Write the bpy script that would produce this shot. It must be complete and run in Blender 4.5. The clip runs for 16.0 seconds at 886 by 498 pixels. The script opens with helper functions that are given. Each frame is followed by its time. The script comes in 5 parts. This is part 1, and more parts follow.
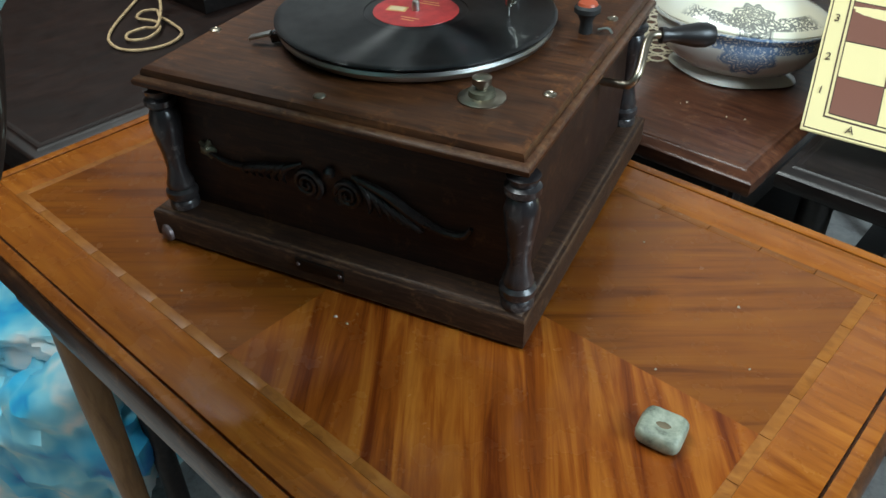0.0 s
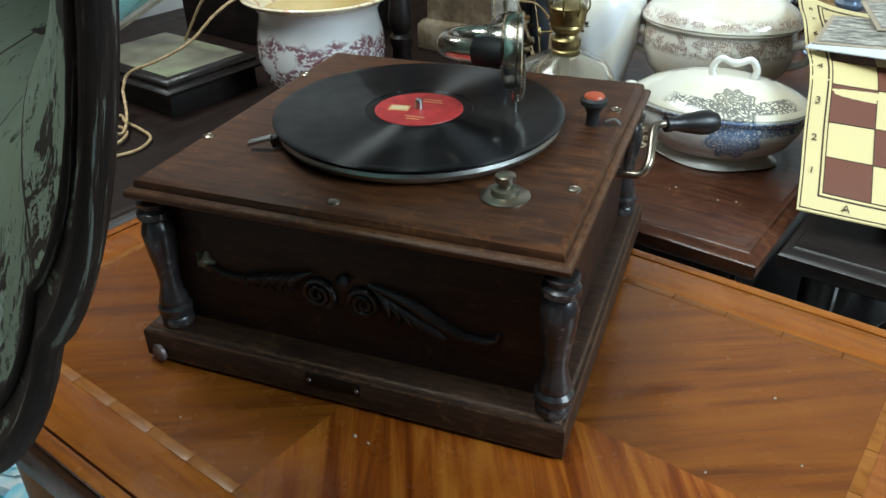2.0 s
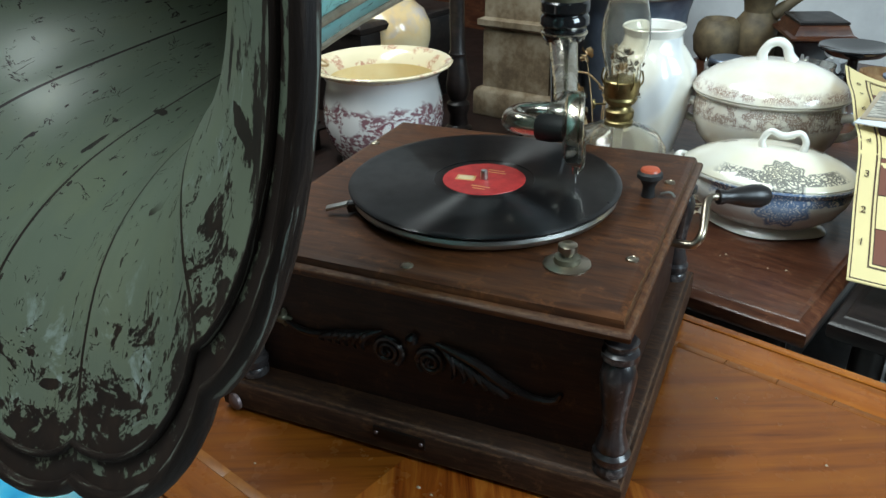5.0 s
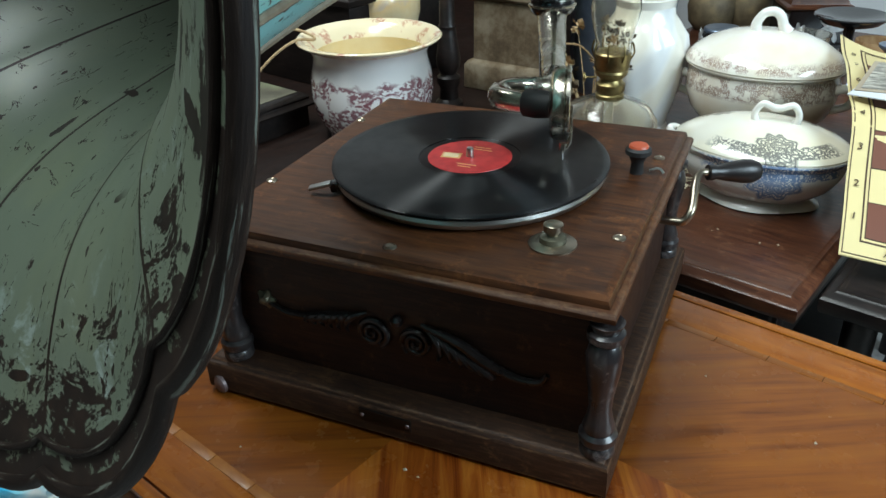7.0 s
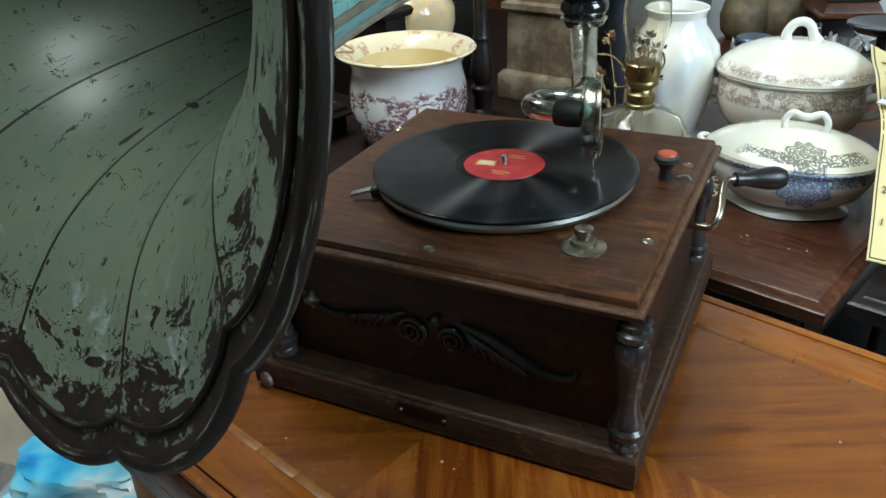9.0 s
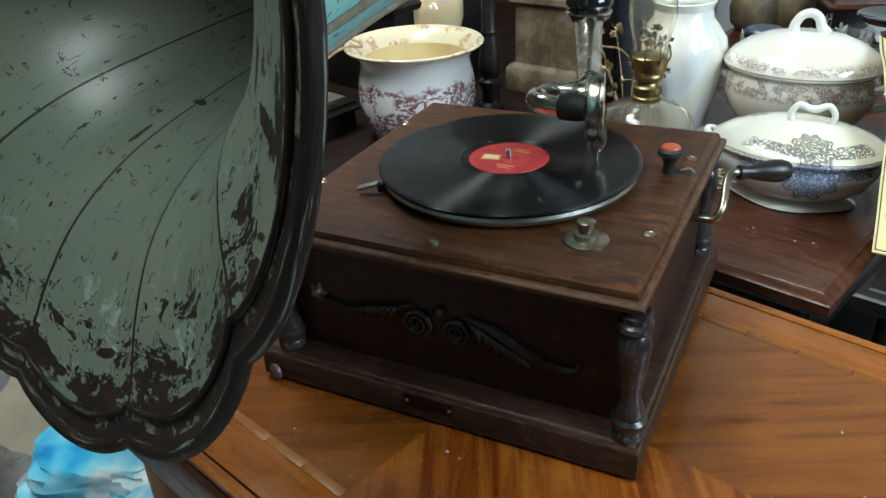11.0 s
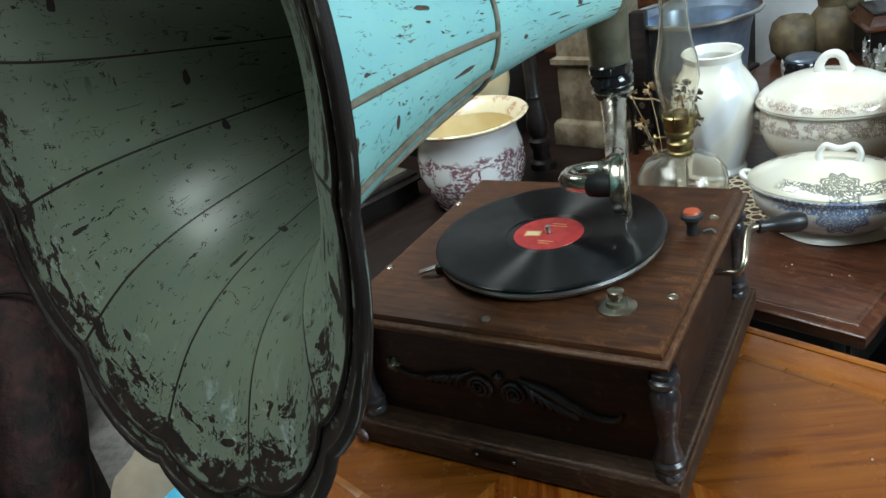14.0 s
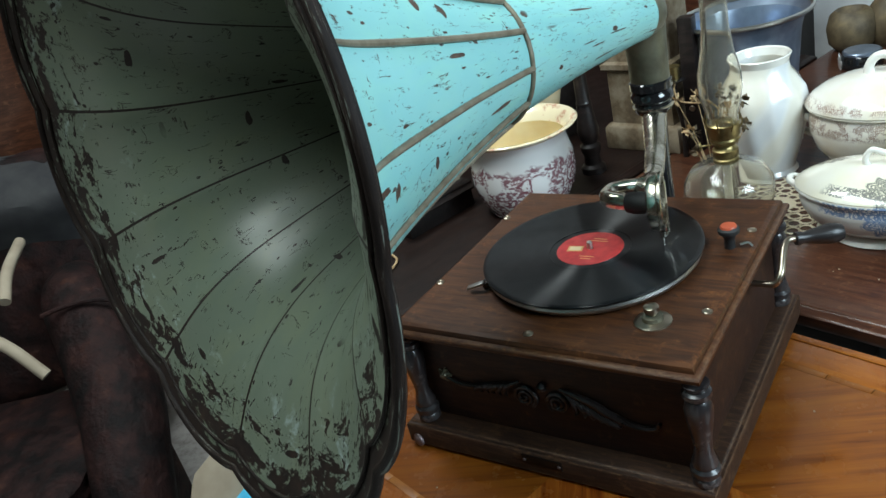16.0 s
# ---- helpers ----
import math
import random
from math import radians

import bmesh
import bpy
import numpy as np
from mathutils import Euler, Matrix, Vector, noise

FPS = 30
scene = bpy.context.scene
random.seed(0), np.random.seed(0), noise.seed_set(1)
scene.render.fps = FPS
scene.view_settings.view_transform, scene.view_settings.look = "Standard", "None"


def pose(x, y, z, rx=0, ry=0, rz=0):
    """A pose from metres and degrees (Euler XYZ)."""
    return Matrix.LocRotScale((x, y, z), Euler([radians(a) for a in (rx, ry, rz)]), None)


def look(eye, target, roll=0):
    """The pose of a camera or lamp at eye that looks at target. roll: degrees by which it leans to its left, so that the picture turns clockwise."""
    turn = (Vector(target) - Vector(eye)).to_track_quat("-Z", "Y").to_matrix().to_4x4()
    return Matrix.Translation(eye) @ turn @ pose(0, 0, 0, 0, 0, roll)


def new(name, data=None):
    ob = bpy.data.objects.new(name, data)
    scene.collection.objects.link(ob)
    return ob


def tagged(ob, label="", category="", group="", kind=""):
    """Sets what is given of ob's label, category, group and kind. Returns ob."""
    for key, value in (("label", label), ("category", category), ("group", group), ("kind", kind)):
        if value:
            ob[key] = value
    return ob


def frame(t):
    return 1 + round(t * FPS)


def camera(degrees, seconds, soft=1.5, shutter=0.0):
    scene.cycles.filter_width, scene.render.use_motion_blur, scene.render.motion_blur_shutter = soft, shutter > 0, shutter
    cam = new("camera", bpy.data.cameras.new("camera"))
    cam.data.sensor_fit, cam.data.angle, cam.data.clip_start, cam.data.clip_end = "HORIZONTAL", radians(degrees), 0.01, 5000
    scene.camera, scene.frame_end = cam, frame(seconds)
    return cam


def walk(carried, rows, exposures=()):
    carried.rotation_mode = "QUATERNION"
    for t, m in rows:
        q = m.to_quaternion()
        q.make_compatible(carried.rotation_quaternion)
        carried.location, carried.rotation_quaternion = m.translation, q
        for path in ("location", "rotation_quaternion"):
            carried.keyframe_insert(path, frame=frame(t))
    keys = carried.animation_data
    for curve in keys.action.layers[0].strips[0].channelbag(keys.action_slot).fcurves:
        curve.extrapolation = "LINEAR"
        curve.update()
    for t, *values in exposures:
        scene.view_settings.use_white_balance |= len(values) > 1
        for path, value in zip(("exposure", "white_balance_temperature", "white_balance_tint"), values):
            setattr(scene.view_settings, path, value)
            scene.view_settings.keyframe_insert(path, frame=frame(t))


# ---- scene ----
cam = camera(58.4, 16.0)
PATH = [
    (0, (0.5, -0.434, 0.443), (-0.208, 0.994, -0.766), -1.0),
    (0.5, (0.466, -0.441, 0.431), (-0.171, 1.065, -0.722), 0.1),
    (1, (0.458, -0.442, 0.42), (-0.198, 1.118, -0.646), 1.4),
    (1.5, (0.439, -0.428, 0.423), (-0.191, 1.139, -0.648), -0.8),
    (2, (0.429, -0.424, 0.436), (-0.194, 1.172, -0.596), -1.2),
    (2.5, (0.429, -0.411, 0.438), (-0.174, 1.205, -0.576), -1.0),
    (3, (0.437, -0.426, 0.448), (-0.228, 1.187, -0.531), -1.7),
    (3.5, (0.429, -0.454, 0.459), (-0.289, 1.18, -0.444), -3.2),
    (4, (0.428, -0.458, 0.46), (-0.27, 1.187, -0.438), -1.9),
    (4.2, (0.426, -0.463, 0.465), (-0.292, 1.173, -0.434), -1.9),
    (6.3, (0.422, -0.446, 0.461), (-0.319, 1.138, -0.509), -1.7),
    (6.5, (0.423, -0.443, 0.461), (-0.305, 1.137, -0.525), -1.8),
    (7, (0.428, -0.446, 0.464), (-0.295, 1.145, -0.509), -1.9),
    (7.5, (0.431, -0.455, 0.465), (-0.299, 1.15, -0.479), -1.2),
    (8, (0.431, -0.463, 0.466), (-0.316, 1.13, -0.483), -1.7),
    (8.5, (0.433, -0.472, 0.472), (-0.331, 1.118, -0.471), -1.9),
    (9, (0.438, -0.476, 0.476), (-0.361, 1.091, -0.475), -2.9),
    (11.5, (0.451, -0.484, 0.483), (-0.38, 1.059, -0.481), -3.8),
    (12, (0.456, -0.492, 0.489), (-0.394, 1.049, -0.462), -4.4),
    (12.5, (0.463, -0.498, 0.504), (-0.42, 1.023, -0.449), -6.1),
    (13, (0.481, -0.508, 0.522), (-0.435, 0.973, -0.461), -7.9),
    (13.5, (0.495, -0.522, 0.541), (-0.465, 0.952, -0.411), -9.6),
    (14, (0.515, -0.532, 0.569), (-0.496, 0.957, -0.304), -11.5),
    (14.5, (0.53, -0.541, 0.583), (-0.515, 0.932, -0.277), -12.5),
    (15, (0.544, -0.544, 0.594), (-0.508, 0.927, -0.261), -13.2),
    (15.5, (0.556, -0.546, 0.606), (-0.552, 0.885, -0.245), -14.5),
    (16, (0.559, -0.546, 0.615), (-0.59, 0.847, -0.246), -15.0),
]
walk(cam, [(t, look(eye, target, roll)) for t, eye, target, roll in PATH])

# ---- world and lights ----
world = bpy.data.worlds.new("sky_world")
scene.world = world
world.use_nodes = True
wn = world.node_tree.nodes
sky = wn.new("ShaderNodeTexSky")
sky.sky_type, sky.sun_disc = "NISHITA", False
sky.sun_elevation, sky.sun_rotation = radians(40), radians(100)
world.node_tree.links.new(sky.outputs[0], wn["Background"].inputs[0])
wn["Background"].inputs[1].default_value = 0.08


def area_lamp(name, eye, target, sx, sy, watts, colour):
    data = bpy.data.lights.new(name, "AREA")
    data.shape, data.size, data.size_y, data.energy, data.color = "RECTANGLE", sx, sy, watts, colour
    ob = new(name, data)
    ob.matrix_world = look(eye, target)
    return ob


area_lamp("skylight_lamp", (-0.20, -0.30, 2.06), (0.0, -0.10, 0.1), 1.40, 0.66, 42, (0.87, 0.98, 0.98))
area_lamp("back_skylight_lamp", (-0.75, 0.55, 2.06), (0.02, 0.10, 0.1), 0.5, 0.4, 23, (0.88, 0.98, 0.98))
area_lamp("window_light", (1.96, -0.10, 1.10), (0.1, 0.05, 0.15), 0.9, 0.9, 46, (0.67, 0.88, 1.0))
area_lamp("doorway_light", (-1.45, -2.60, 0.35), (-0.2, 0.1, 0.1), 0.85, 1.6, 2.0, (1.0, 0.96, 0.90))


# ---- materials ----
def material(name, base=(0.5, 0.5, 0.5), rough=0.5, metal=0.0, **more):
    m = bpy.data.materials.new(name)
    m.use_nodes = True
    b = m.node_tree.nodes["Principled BSDF"]
    b.inputs["Base Color"].default_value = (*base, 1)
    b.inputs["Roughness"].default_value = rough
    b.inputs["Metallic"].default_value = metal
    for key, value in more.items():
        b.inputs[key.replace("_", " ")].default_value = value
    return m


class Nodes:
    """Short names for building one material's nodes."""

    def __init__(self, m):
        self.m, self.t = m, m.node_tree
        self.b = self.t.nodes["Principled BSDF"]

    def add(self, kind, **values):
        n = self.t.nodes.new("ShaderNode" + kind)
        for key, value in values.items():
            if key in ("operation", "blend_type", "data_type", "wave_type", "bands_direction", "rings_direction", "direction_type", "axis", "feature", "wave_profile", "clamp"):
                setattr(n, key, value)
            else:
                n.inputs[key].default_value = value
        return n

    def link(self, a, b):
        self.t.links.new(a, b)

    def coords(self, kind="Object", scale=(1, 1, 1), turn=(0, 0, 0), shift=(0, 0, 0)):
        c, m = self.add("TexCoord"), self.add("Mapping")
        m.inputs["Scale"].default_value, m.inputs["Rotation"].default_value, m.inputs["Location"].default_value = scale, turn, shift
        self.link(c.outputs[kind], m.inputs[0])
        return m.outputs[0]

    def noise(self, vec, scale, detail=4.0, rough=0.55, distort=0.0):
        n = self.add("TexNoise", Scale=scale, Detail=detail, Roughness=rough, Distortion=distort)
        self.link(vec, n.inputs["Vector"])
        return n.outputs["Fac"]

    def ramp(self, fac, stops):
        r = self.add("ValToRGB")
        e = r.color_ramp.elements
        while len(e) < len(stops):
            e.new(0.5)
        for item, (at, colour) in zip(e, stops):
            item.position = at
            item.color = (*colour, 1) if len(colour) == 3 else colour
        self.link(fac, r.inputs[0])
        return r.outputs[0]

    def level(self, fac, low, high):
        r = self.add("MapRange")
        r.inputs["From Min"].default_value, r.inputs["From Max"].default_value = low, high
        self.link(fac, r.inputs["Value"])
        return r.outputs[0]

    def mathop(self, op, a, b=None):
        n = self.add("Math", operation=op)
        for i, v in enumerate((a, b)):
            if v is None:
                continue
            if isinstance(v, (int, float)):
                n.inputs[i].default_value = v
            else:
                self.link(v, n.inputs[i])
        return n.outputs[0]

    def mix(self, fac, a, b, how="MIX"):
        n = self.add("Mix", data_type="RGBA", blend_type=how)
        for i, v in ((0, fac), (6, a), (7, b)):
            if isinstance(v, (int, float)):
                n.inputs[i].default_value = v
            elif isinstance(v, tuple):
                n.inputs[i].default_value = (*v, 1)
            else:
                self.link(v, n.inputs[i])
        return n.outputs[2]

    def colour(self, c):
        self.link(c, self.b.inputs["Base Color"])

    def rough(self, r):
        self.link(r, self.b.inputs["Roughness"])

    def bump(self, h, strength=0.3, distance=0.002):
        n = self.add("Bump", Strength=strength, Distance=distance)
        self.link(h, n.inputs["Height"])
        self.link(n.outputs[0], self.b.inputs["Normal"])


def wood(name, dark, mid, light, grain=(3, 30, 30), rough=0.35, coat=0.2, scale=6.0, worn=None, relief=0.15, turn=0.0, spread=0.22, ridges=()):
    m = material(name, mid, rough, 0.0, Coat_Weight=coat, Coat_Roughness=0.12, Specular_IOR_Level=0.3)
    n = Nodes(m)
    v = n.coords("Object", (1, 1, 1), (0, 0, radians(turn)))
    squeeze = n.add("Mapping")
    squeeze.inputs["Scale"].default_value = grain
    n.link(v, squeeze.inputs[0])
    v = squeeze.outputs[0]
    g = n.noise(v, scale, 6, 0.65, 0.6)
    big = n.noise(n.coords("Object", (1, 1, 1)), 7.0, 3)
    c = n.ramp(g, [(0.5 - spread, dark), (0.5, mid), (0.5 + spread, light)])
    c = n.mix(n.level(big, 0.35, 0.75), c, n.mix(0.55, c, dark))
    if worn:
        w = n.noise(n.coords("Object", (9, 9, 9)), 5.0, 10, 0.78)
        c = n.mix(n.level(w, 0.55, 0.70), c, worn)
    if ridges:
        # varnish rubbed through along the edges of a moulding
        sep = n.add("SeparateXYZ")
        n.link(n.coords("Object"), sep.inputs[0])
        rub = n.level(n.noise(n.coords("Object", (30, 30, 160)), 4.0, 8, 0.7), 0.42, 0.62)
        for z in ridges:
            near = n.level(n.mathop("ABSOLUTE", n.mathop("SUBTRACT", sep.outputs[2], z)), 0.0014, 0.0002)
            c = n.mix(n.mathop("MULTIPLY", near, rub), c, (0.125, 0.066, 0.034))
    n.colour(c)
    r = n.add("MapRange")
    r.inputs["To Min"].default_value, r.inputs["To Max"].default_value = max(rough - 0.12, 0.05), rough + 0.15
    n.link(n.noise(n.coords("Object"), 30, 6), r.inputs["Value"])
    n.rough(r.outputs[0])
    n.bump(g, relief, 0.001)
    return m


M = {}
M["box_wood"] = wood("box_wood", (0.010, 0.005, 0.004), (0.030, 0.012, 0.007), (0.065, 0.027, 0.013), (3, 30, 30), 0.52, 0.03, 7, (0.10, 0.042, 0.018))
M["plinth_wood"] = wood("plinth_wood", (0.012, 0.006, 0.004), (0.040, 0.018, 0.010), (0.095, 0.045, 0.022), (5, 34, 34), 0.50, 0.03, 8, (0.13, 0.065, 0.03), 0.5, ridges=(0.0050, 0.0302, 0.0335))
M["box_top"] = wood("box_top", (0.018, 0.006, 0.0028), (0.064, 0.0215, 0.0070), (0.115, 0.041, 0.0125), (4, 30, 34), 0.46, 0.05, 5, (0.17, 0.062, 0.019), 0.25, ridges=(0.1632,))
# posts: the worn grey covers rubbed wood and a painted-in bluish window sheen
M["post_wood"] = wood("post_wood", (0.010, 0.0085, 0.009), (0.026, 0.022, 0.023), (0.055, 0.047, 0.046), (20, 20, 3), 0.30, 0.4, 6, (0.21, 0.18, 0.17))
M["carving"] = wood("carving", (0.006, 0.005, 0.005), (0.016, 0.013, 0.013), (0.035, 0.030, 0.030), (12, 12, 12), 0.28, 0.3, 6)
M["table_wood"] = wood("table_wood", (0.112, 0.030, 0.0038), (0.205, 0.063, 0.0072), (0.255, 0.088, 0.0115), (1.6, 26, 20), 0.25, 0.3, 4, None, 0.03)
M["table_wood_rising"] = wood("table_wood_rising", (0.096, 0.024, 0.0031), (0.196, 0.055, 0.0058), (0.236, 0.075, 0.0085), (1.2, 24, 20), 0.24, 0.3, 3, None, 0.03, -42.0, 0.15)
M["table_wood_flame"] = wood("table_wood_flame", (0.098, 0.0170, 0.0023), (0.250, 0.061, 0.0068), (0.375, 0.122, 0.0155), (1.0, 17, 20), 0.24, 0.3, 3.4, None, 0.03, 50.0, 0.13)
M["table_border"] = wood("table_border", (0.165, 0.042, 0.0052), (0.275, 0.079, 0.0095), (0.35, 0.117, 0.0158), (2.5, 26, 20), 0.25, 0.3, 4, None, 0.03, 0.0, 0.17)
M["table_inlay"] = wood("table_inlay", (0.17, 0.052, 0.008), (0.28, 0.098, 0.016), (0.36, 0.145, 0.030), (14, 30, 20), 0.4, 0.05, 4, None, 0.03)
M["table_edge"] = wood("table_edge", (0.035, 0.015, 0.008), (0.09, 0.035, 0.015), (0.20, 0.08, 0.03), (3, 30, 30), 0.3, 0.3, 5, (0.26, 0.11, 0.04))
M["leg_wood"] = wood("leg_wood", (0.20, 0.09, 0.03), (0.33, 0.16, 0.05), (0.42, 0.22, 0.08), (20, 20, 3), 0.4, 0.1, 4)
M["dark_table"] = wood("dark_table", (0.030, 0.010, 0.006), (0.075, 0.026, 0.013), (0.13, 0.05, 0.024), (3, 24, 20), 0.33, 0.3, 5, (0.16, 0.07, 0.035))
M["side_wood"] = wood("side_wood", (0.004, 0.0018, 0.0012), (0.011, 0.004, 0.0025), (0.024, 0.009, 0.005), (24, 3, 20), 0.5, 0.0, 5)
M["black_wood"] = wood("black_wood", (0.005, 0.004, 0.004), (0.013, 0.009, 0.008), (0.030, 0.020, 0.017), (4, 20, 20), 0.40, 0.12, 5)
M["chrome"] = material("chrome", (0.60, 0.55, 0.45), 0.22, 1.0)
_n = Nodes(M["chrome"])
_n.rough(_n.level(_n.noise(_n.coords("Object"), 60, 6), 0.0, 2.1))
_n.colour(_n.ramp(_n.noise(_n.coords("Object"), 45, 6), [(0.32, (0.30, 0.26, 0.19)), (0.55, (0.62, 0.58, 0.50)), (0.75, (0.74, 0.71, 0.64))]))
M["steel"] = material("steel", (0.55, 0.55, 0.53), 0.3, 1.0)
M["silver"] = material("silver", (0.82, 0.84, 0.84), 0.3, 0.7)
M["nickel"] = material("nickel", (0.36, 0.31, 0.24), 0.33, 1.0)
M["brass"] = material("brass", (0.40, 0.28, 0.12), 0.38, 1.0)
_n = Nodes(M["brass"])
_n.colour(_n.ramp(_n.noise(_n.coords("Object"), 60, 5), [(0.3, (0.15, 0.11, 0.045)), (0.6, (0.42, 0.33, 0.15))]))
M["olive_metal"] = material("olive_metal", (0.16, 0.15, 0.10), 0.42, 0.7)
_n = Nodes(M["olive_metal"])
_n.colour(_n.ramp(_n.noise(_n.coords("Object"), 35, 6), [(0.3, (0.10, 0.09, 0.06)), (0.65, (0.21, 0.20, 0.14))]))
M["black_gloss"] = material("black_gloss", (0.012, 0.012, 0.013), 0.12, 0.0, Coat_Weight=0.6)
M["grip_black"] = material("grip_black", (0.014, 0.012, 0.012), 0.36)
M["rubber"] = material("rubber", (0.015, 0.014, 0.014), 0.6)
M["felt"] = material("felt", (0.02, 0.02, 0.022), 0.9)
M["label_red"] = material("label_red", (0.50, 0.030, 0.030), 0.4)
_n = Nodes(M["label_red"])
_n.colour(_n.ramp(_n.noise(_n.coords("Object"), 90, 5), [(0.35, (0.42, 0.022, 0.024)), (0.65, (0.58, 0.045, 0.042))]))
M["label_gold"] = material("label_gold", (0.75, 0.42, 0.16), 0.45)
M["label_mark"] = material("label_mark", (0.80, 0.62, 0.36), 0.5)
M["button_red"] = material("button_red", (0.42, 0.075, 0.03), 0.4)

# shellac: fine rings by a radial tangent
M["record"] = material("record", (0.005, 0.005, 0.0055), 0.3, 0.0, Anisotropic=1.0, Anisotropic_Rotation=0.25, Specular_IOR_Level=0.33, Coat_Weight=0.2, Coat_Roughness=0.05)
_n = Nodes(M["record"])
_tan = _n.add("Tangent", direction_type="RADIAL", axis="Z")
_n.link(_tan.outputs[0], _n.b.inputs["Tangent"])
_n.rough(_n.level(_n.noise(_n.coords("Object"), 40, 4), -0.6, 2.6))

# horn paint, worn down to brown metal at the rim; UV: x counts the petals, y runs from rim to throat
def horn_paint(name, paint_a, paint_b, rim_band, seam_w, chips, bare=1.0):
    m = material(name, paint_a, 0.38)
    n = Nodes(m)
    uv = n.coords("UV")
    ob = n.coords("Object")
    sep = n.add("SeparateXYZ")
    n.link(uv, sep.inputs[0])
    paint = n.mix(n.level(n.noise(ob, 9, 5), 0.35, 0.7), paint_a, paint_b)
    which = n.add("TexWhiteNoise")
    n.link(n.mathop("FLOOR", sep.outputs[0]), which.inputs["Vector"])
    paint = n.mix(n.level(which.outputs["Value"], -0.6, 2.2), paint, tuple(c * 0.72 for c in paint_a))
    stain = n.level(n.noise(n.coords("UV", (2.2, 16, 1)), 1.0, 5, 0.6, 0.5), 0.46, 0.72)
    paint = n.mix(n.mathop("MULTIPLY", stain, 0.35), paint, (paint_a[0] * 1.25, paint_a[1] * 1.12, paint_a[2] * 0.85))
    by_rim = n.mathop("MULTIPLY", n.level(sep.outputs[1], 0.012, 0.03), n.level(sep.outputs[1], 0.115, 0.06))
    scuff = n.level(n.noise(n.coords("UV", (3.0, 34, 1), (0, 0, 0), (4.3, 1.7, 0)), 1.0, 8, 0.72, 0.4), 0.58, 0.66)
    paint = n.mix(n.mathop("MULTIPLY", n.mathop("MULTIPLY", by_rim, scuff), 0.7), paint, (0.36, 0.46, 0.44))
    rust = n.ramp(n.noise(ob, 45, 6, 0.7), [(at, tuple(c * bare for c in tone)) for at, tone in ((0.3, (0.010, 0.006, 0.005)), (0.55, (0.028, 0.016, 0.011)), (0.8, (0.065, 0.038, 0.025)))])
    # wear that grows towards the rim
    blotch = n.noise(n.coords("UV", (3.4, 62, 1)), 1.0, 9, 0.70, 0.6)
    fine = n.noise(n.coords("UV", (14, 150, 1)), 1.0, 6, 0.7, 0.3)
    near = n.add("MapRange")
    near.inputs["From Min"].default_value, near.inputs["From Max"].default_value = rim_band, 0.0
    near.inputs["To Min"].default_value, near.inputs["To Max"].default_value = 0.0, 0.31
    n.link(sep.outputs[1], near.inputs["Value"])
    edge = n.add("MapRange")
    edge.inputs["From Min"].default_value, edge.inputs["From Max"].default_value = rim_band * 0.045, rim_band * 0.012
    edge.inputs["To Min"].default_value, edge.inputs["To Max"].default_value = 0.0, 0.5
    n.link(sep.outputs[1], edge.inputs["Value"])
    w = n.mathop("ADD", n.mathop("MULTIPLY", blotch, 0.72), n.mathop("MULTIPLY", fine, 0.36))
    worn = n.level(n.mathop("ADD", n.mathop("ADD", w, near.outputs[0]), edge.outputs[0]), 0.785, 0.80)
    # single scratches, strokes and flakes in two directions
    marks = []
    for size, keep, seed in (((7, 18, 1), 0.66, 0.0), ((2.6, 70, 1), 0.70, 3.7), ((18, 100, 1), 0.76, 8.1)):
        at = n.coords("UV", size, (0, 0, 0), (seed, seed, 0))
        warp = n.add("TexNoise", Scale=1.6, Detail=3.0)
        n.link(at, warp.inputs["Vector"])
        vor = n.add("TexVoronoi", Scale=0.9)
        n.link(n.mix(0.35, at, warp.outputs["Color"]), vor.inputs["Vector"])
        cell = n.add("SeparateColor")
        n.link(vor.outputs["Color"], cell.inputs[0])
        jag = n.mathop("ADD", vor.outputs["Distance"], n.mathop("MULTIPLY", n.mathop("SUBTRACT", fine, 0.5), 0.12))
        marks.append(n.mathop("MULTIPLY", n.mathop("LESS_THAN", jag, chips), n.mathop("GREATER_THAN", cell.outputs[0], keep)))
    gate = n.level(n.noise(ob, 11, 3), 0.38, 0.44)
    flakes = n.mathop("MULTIPLY", n.mathop("MAXIMUM", marks[0], n.mathop("MAXIMUM", marks[1], marks[2])), gate)
    lines = []
    for size, seed, thin in (((6, 27, 1), 1.3, 0.010), ((3.2, 56, 1), 6.1, 0.009), ((15, 36, 1), 9.4, 0.011)):
        at = n.coords("UV", size, (0, 0, 0), (seed, seed * 2, 0))
        wave = n.noise(at, 0.8, 5, 0.6, 0.8)
        near_half = n.mathop("LESS_THAN", n.mathop("ABSOLUTE", n.mathop("SUBTRACT", wave, 0.5)), thin)
        spot = n.level(n.noise(n.coords("UV", tuple(c * 1.4 for c in size), (0, 0, 0), (seed + 5, seed, 0)), 0.8, 3), 0.60, 0.615)
        lines.append(n.mathop("MULTIPLY", near_half, spot))
    scratches = n.mathop("MAXIMUM", lines[0], n.mathop("MAXIMUM", lines[1], lines[2]))
    # seams between the petals
    fr = n.mathop("FRACT", n.mathop("ADD", sep.outputs[0], 0.5))
    d = n.mathop("ABSOLUTE", n.mathop("SUBTRACT", fr, 0.5))
    seam = n.mathop("LESS_THAN", d, seam_w)
    any_wear = n.mathop("MAXIMUM", n.mathop("MAXIMUM", worn, seam), n.mathop("MAXIMUM", flakes, scratches))
    n.colour(n.mix(any_wear, paint, rust))
    r = n.add("MapRange")
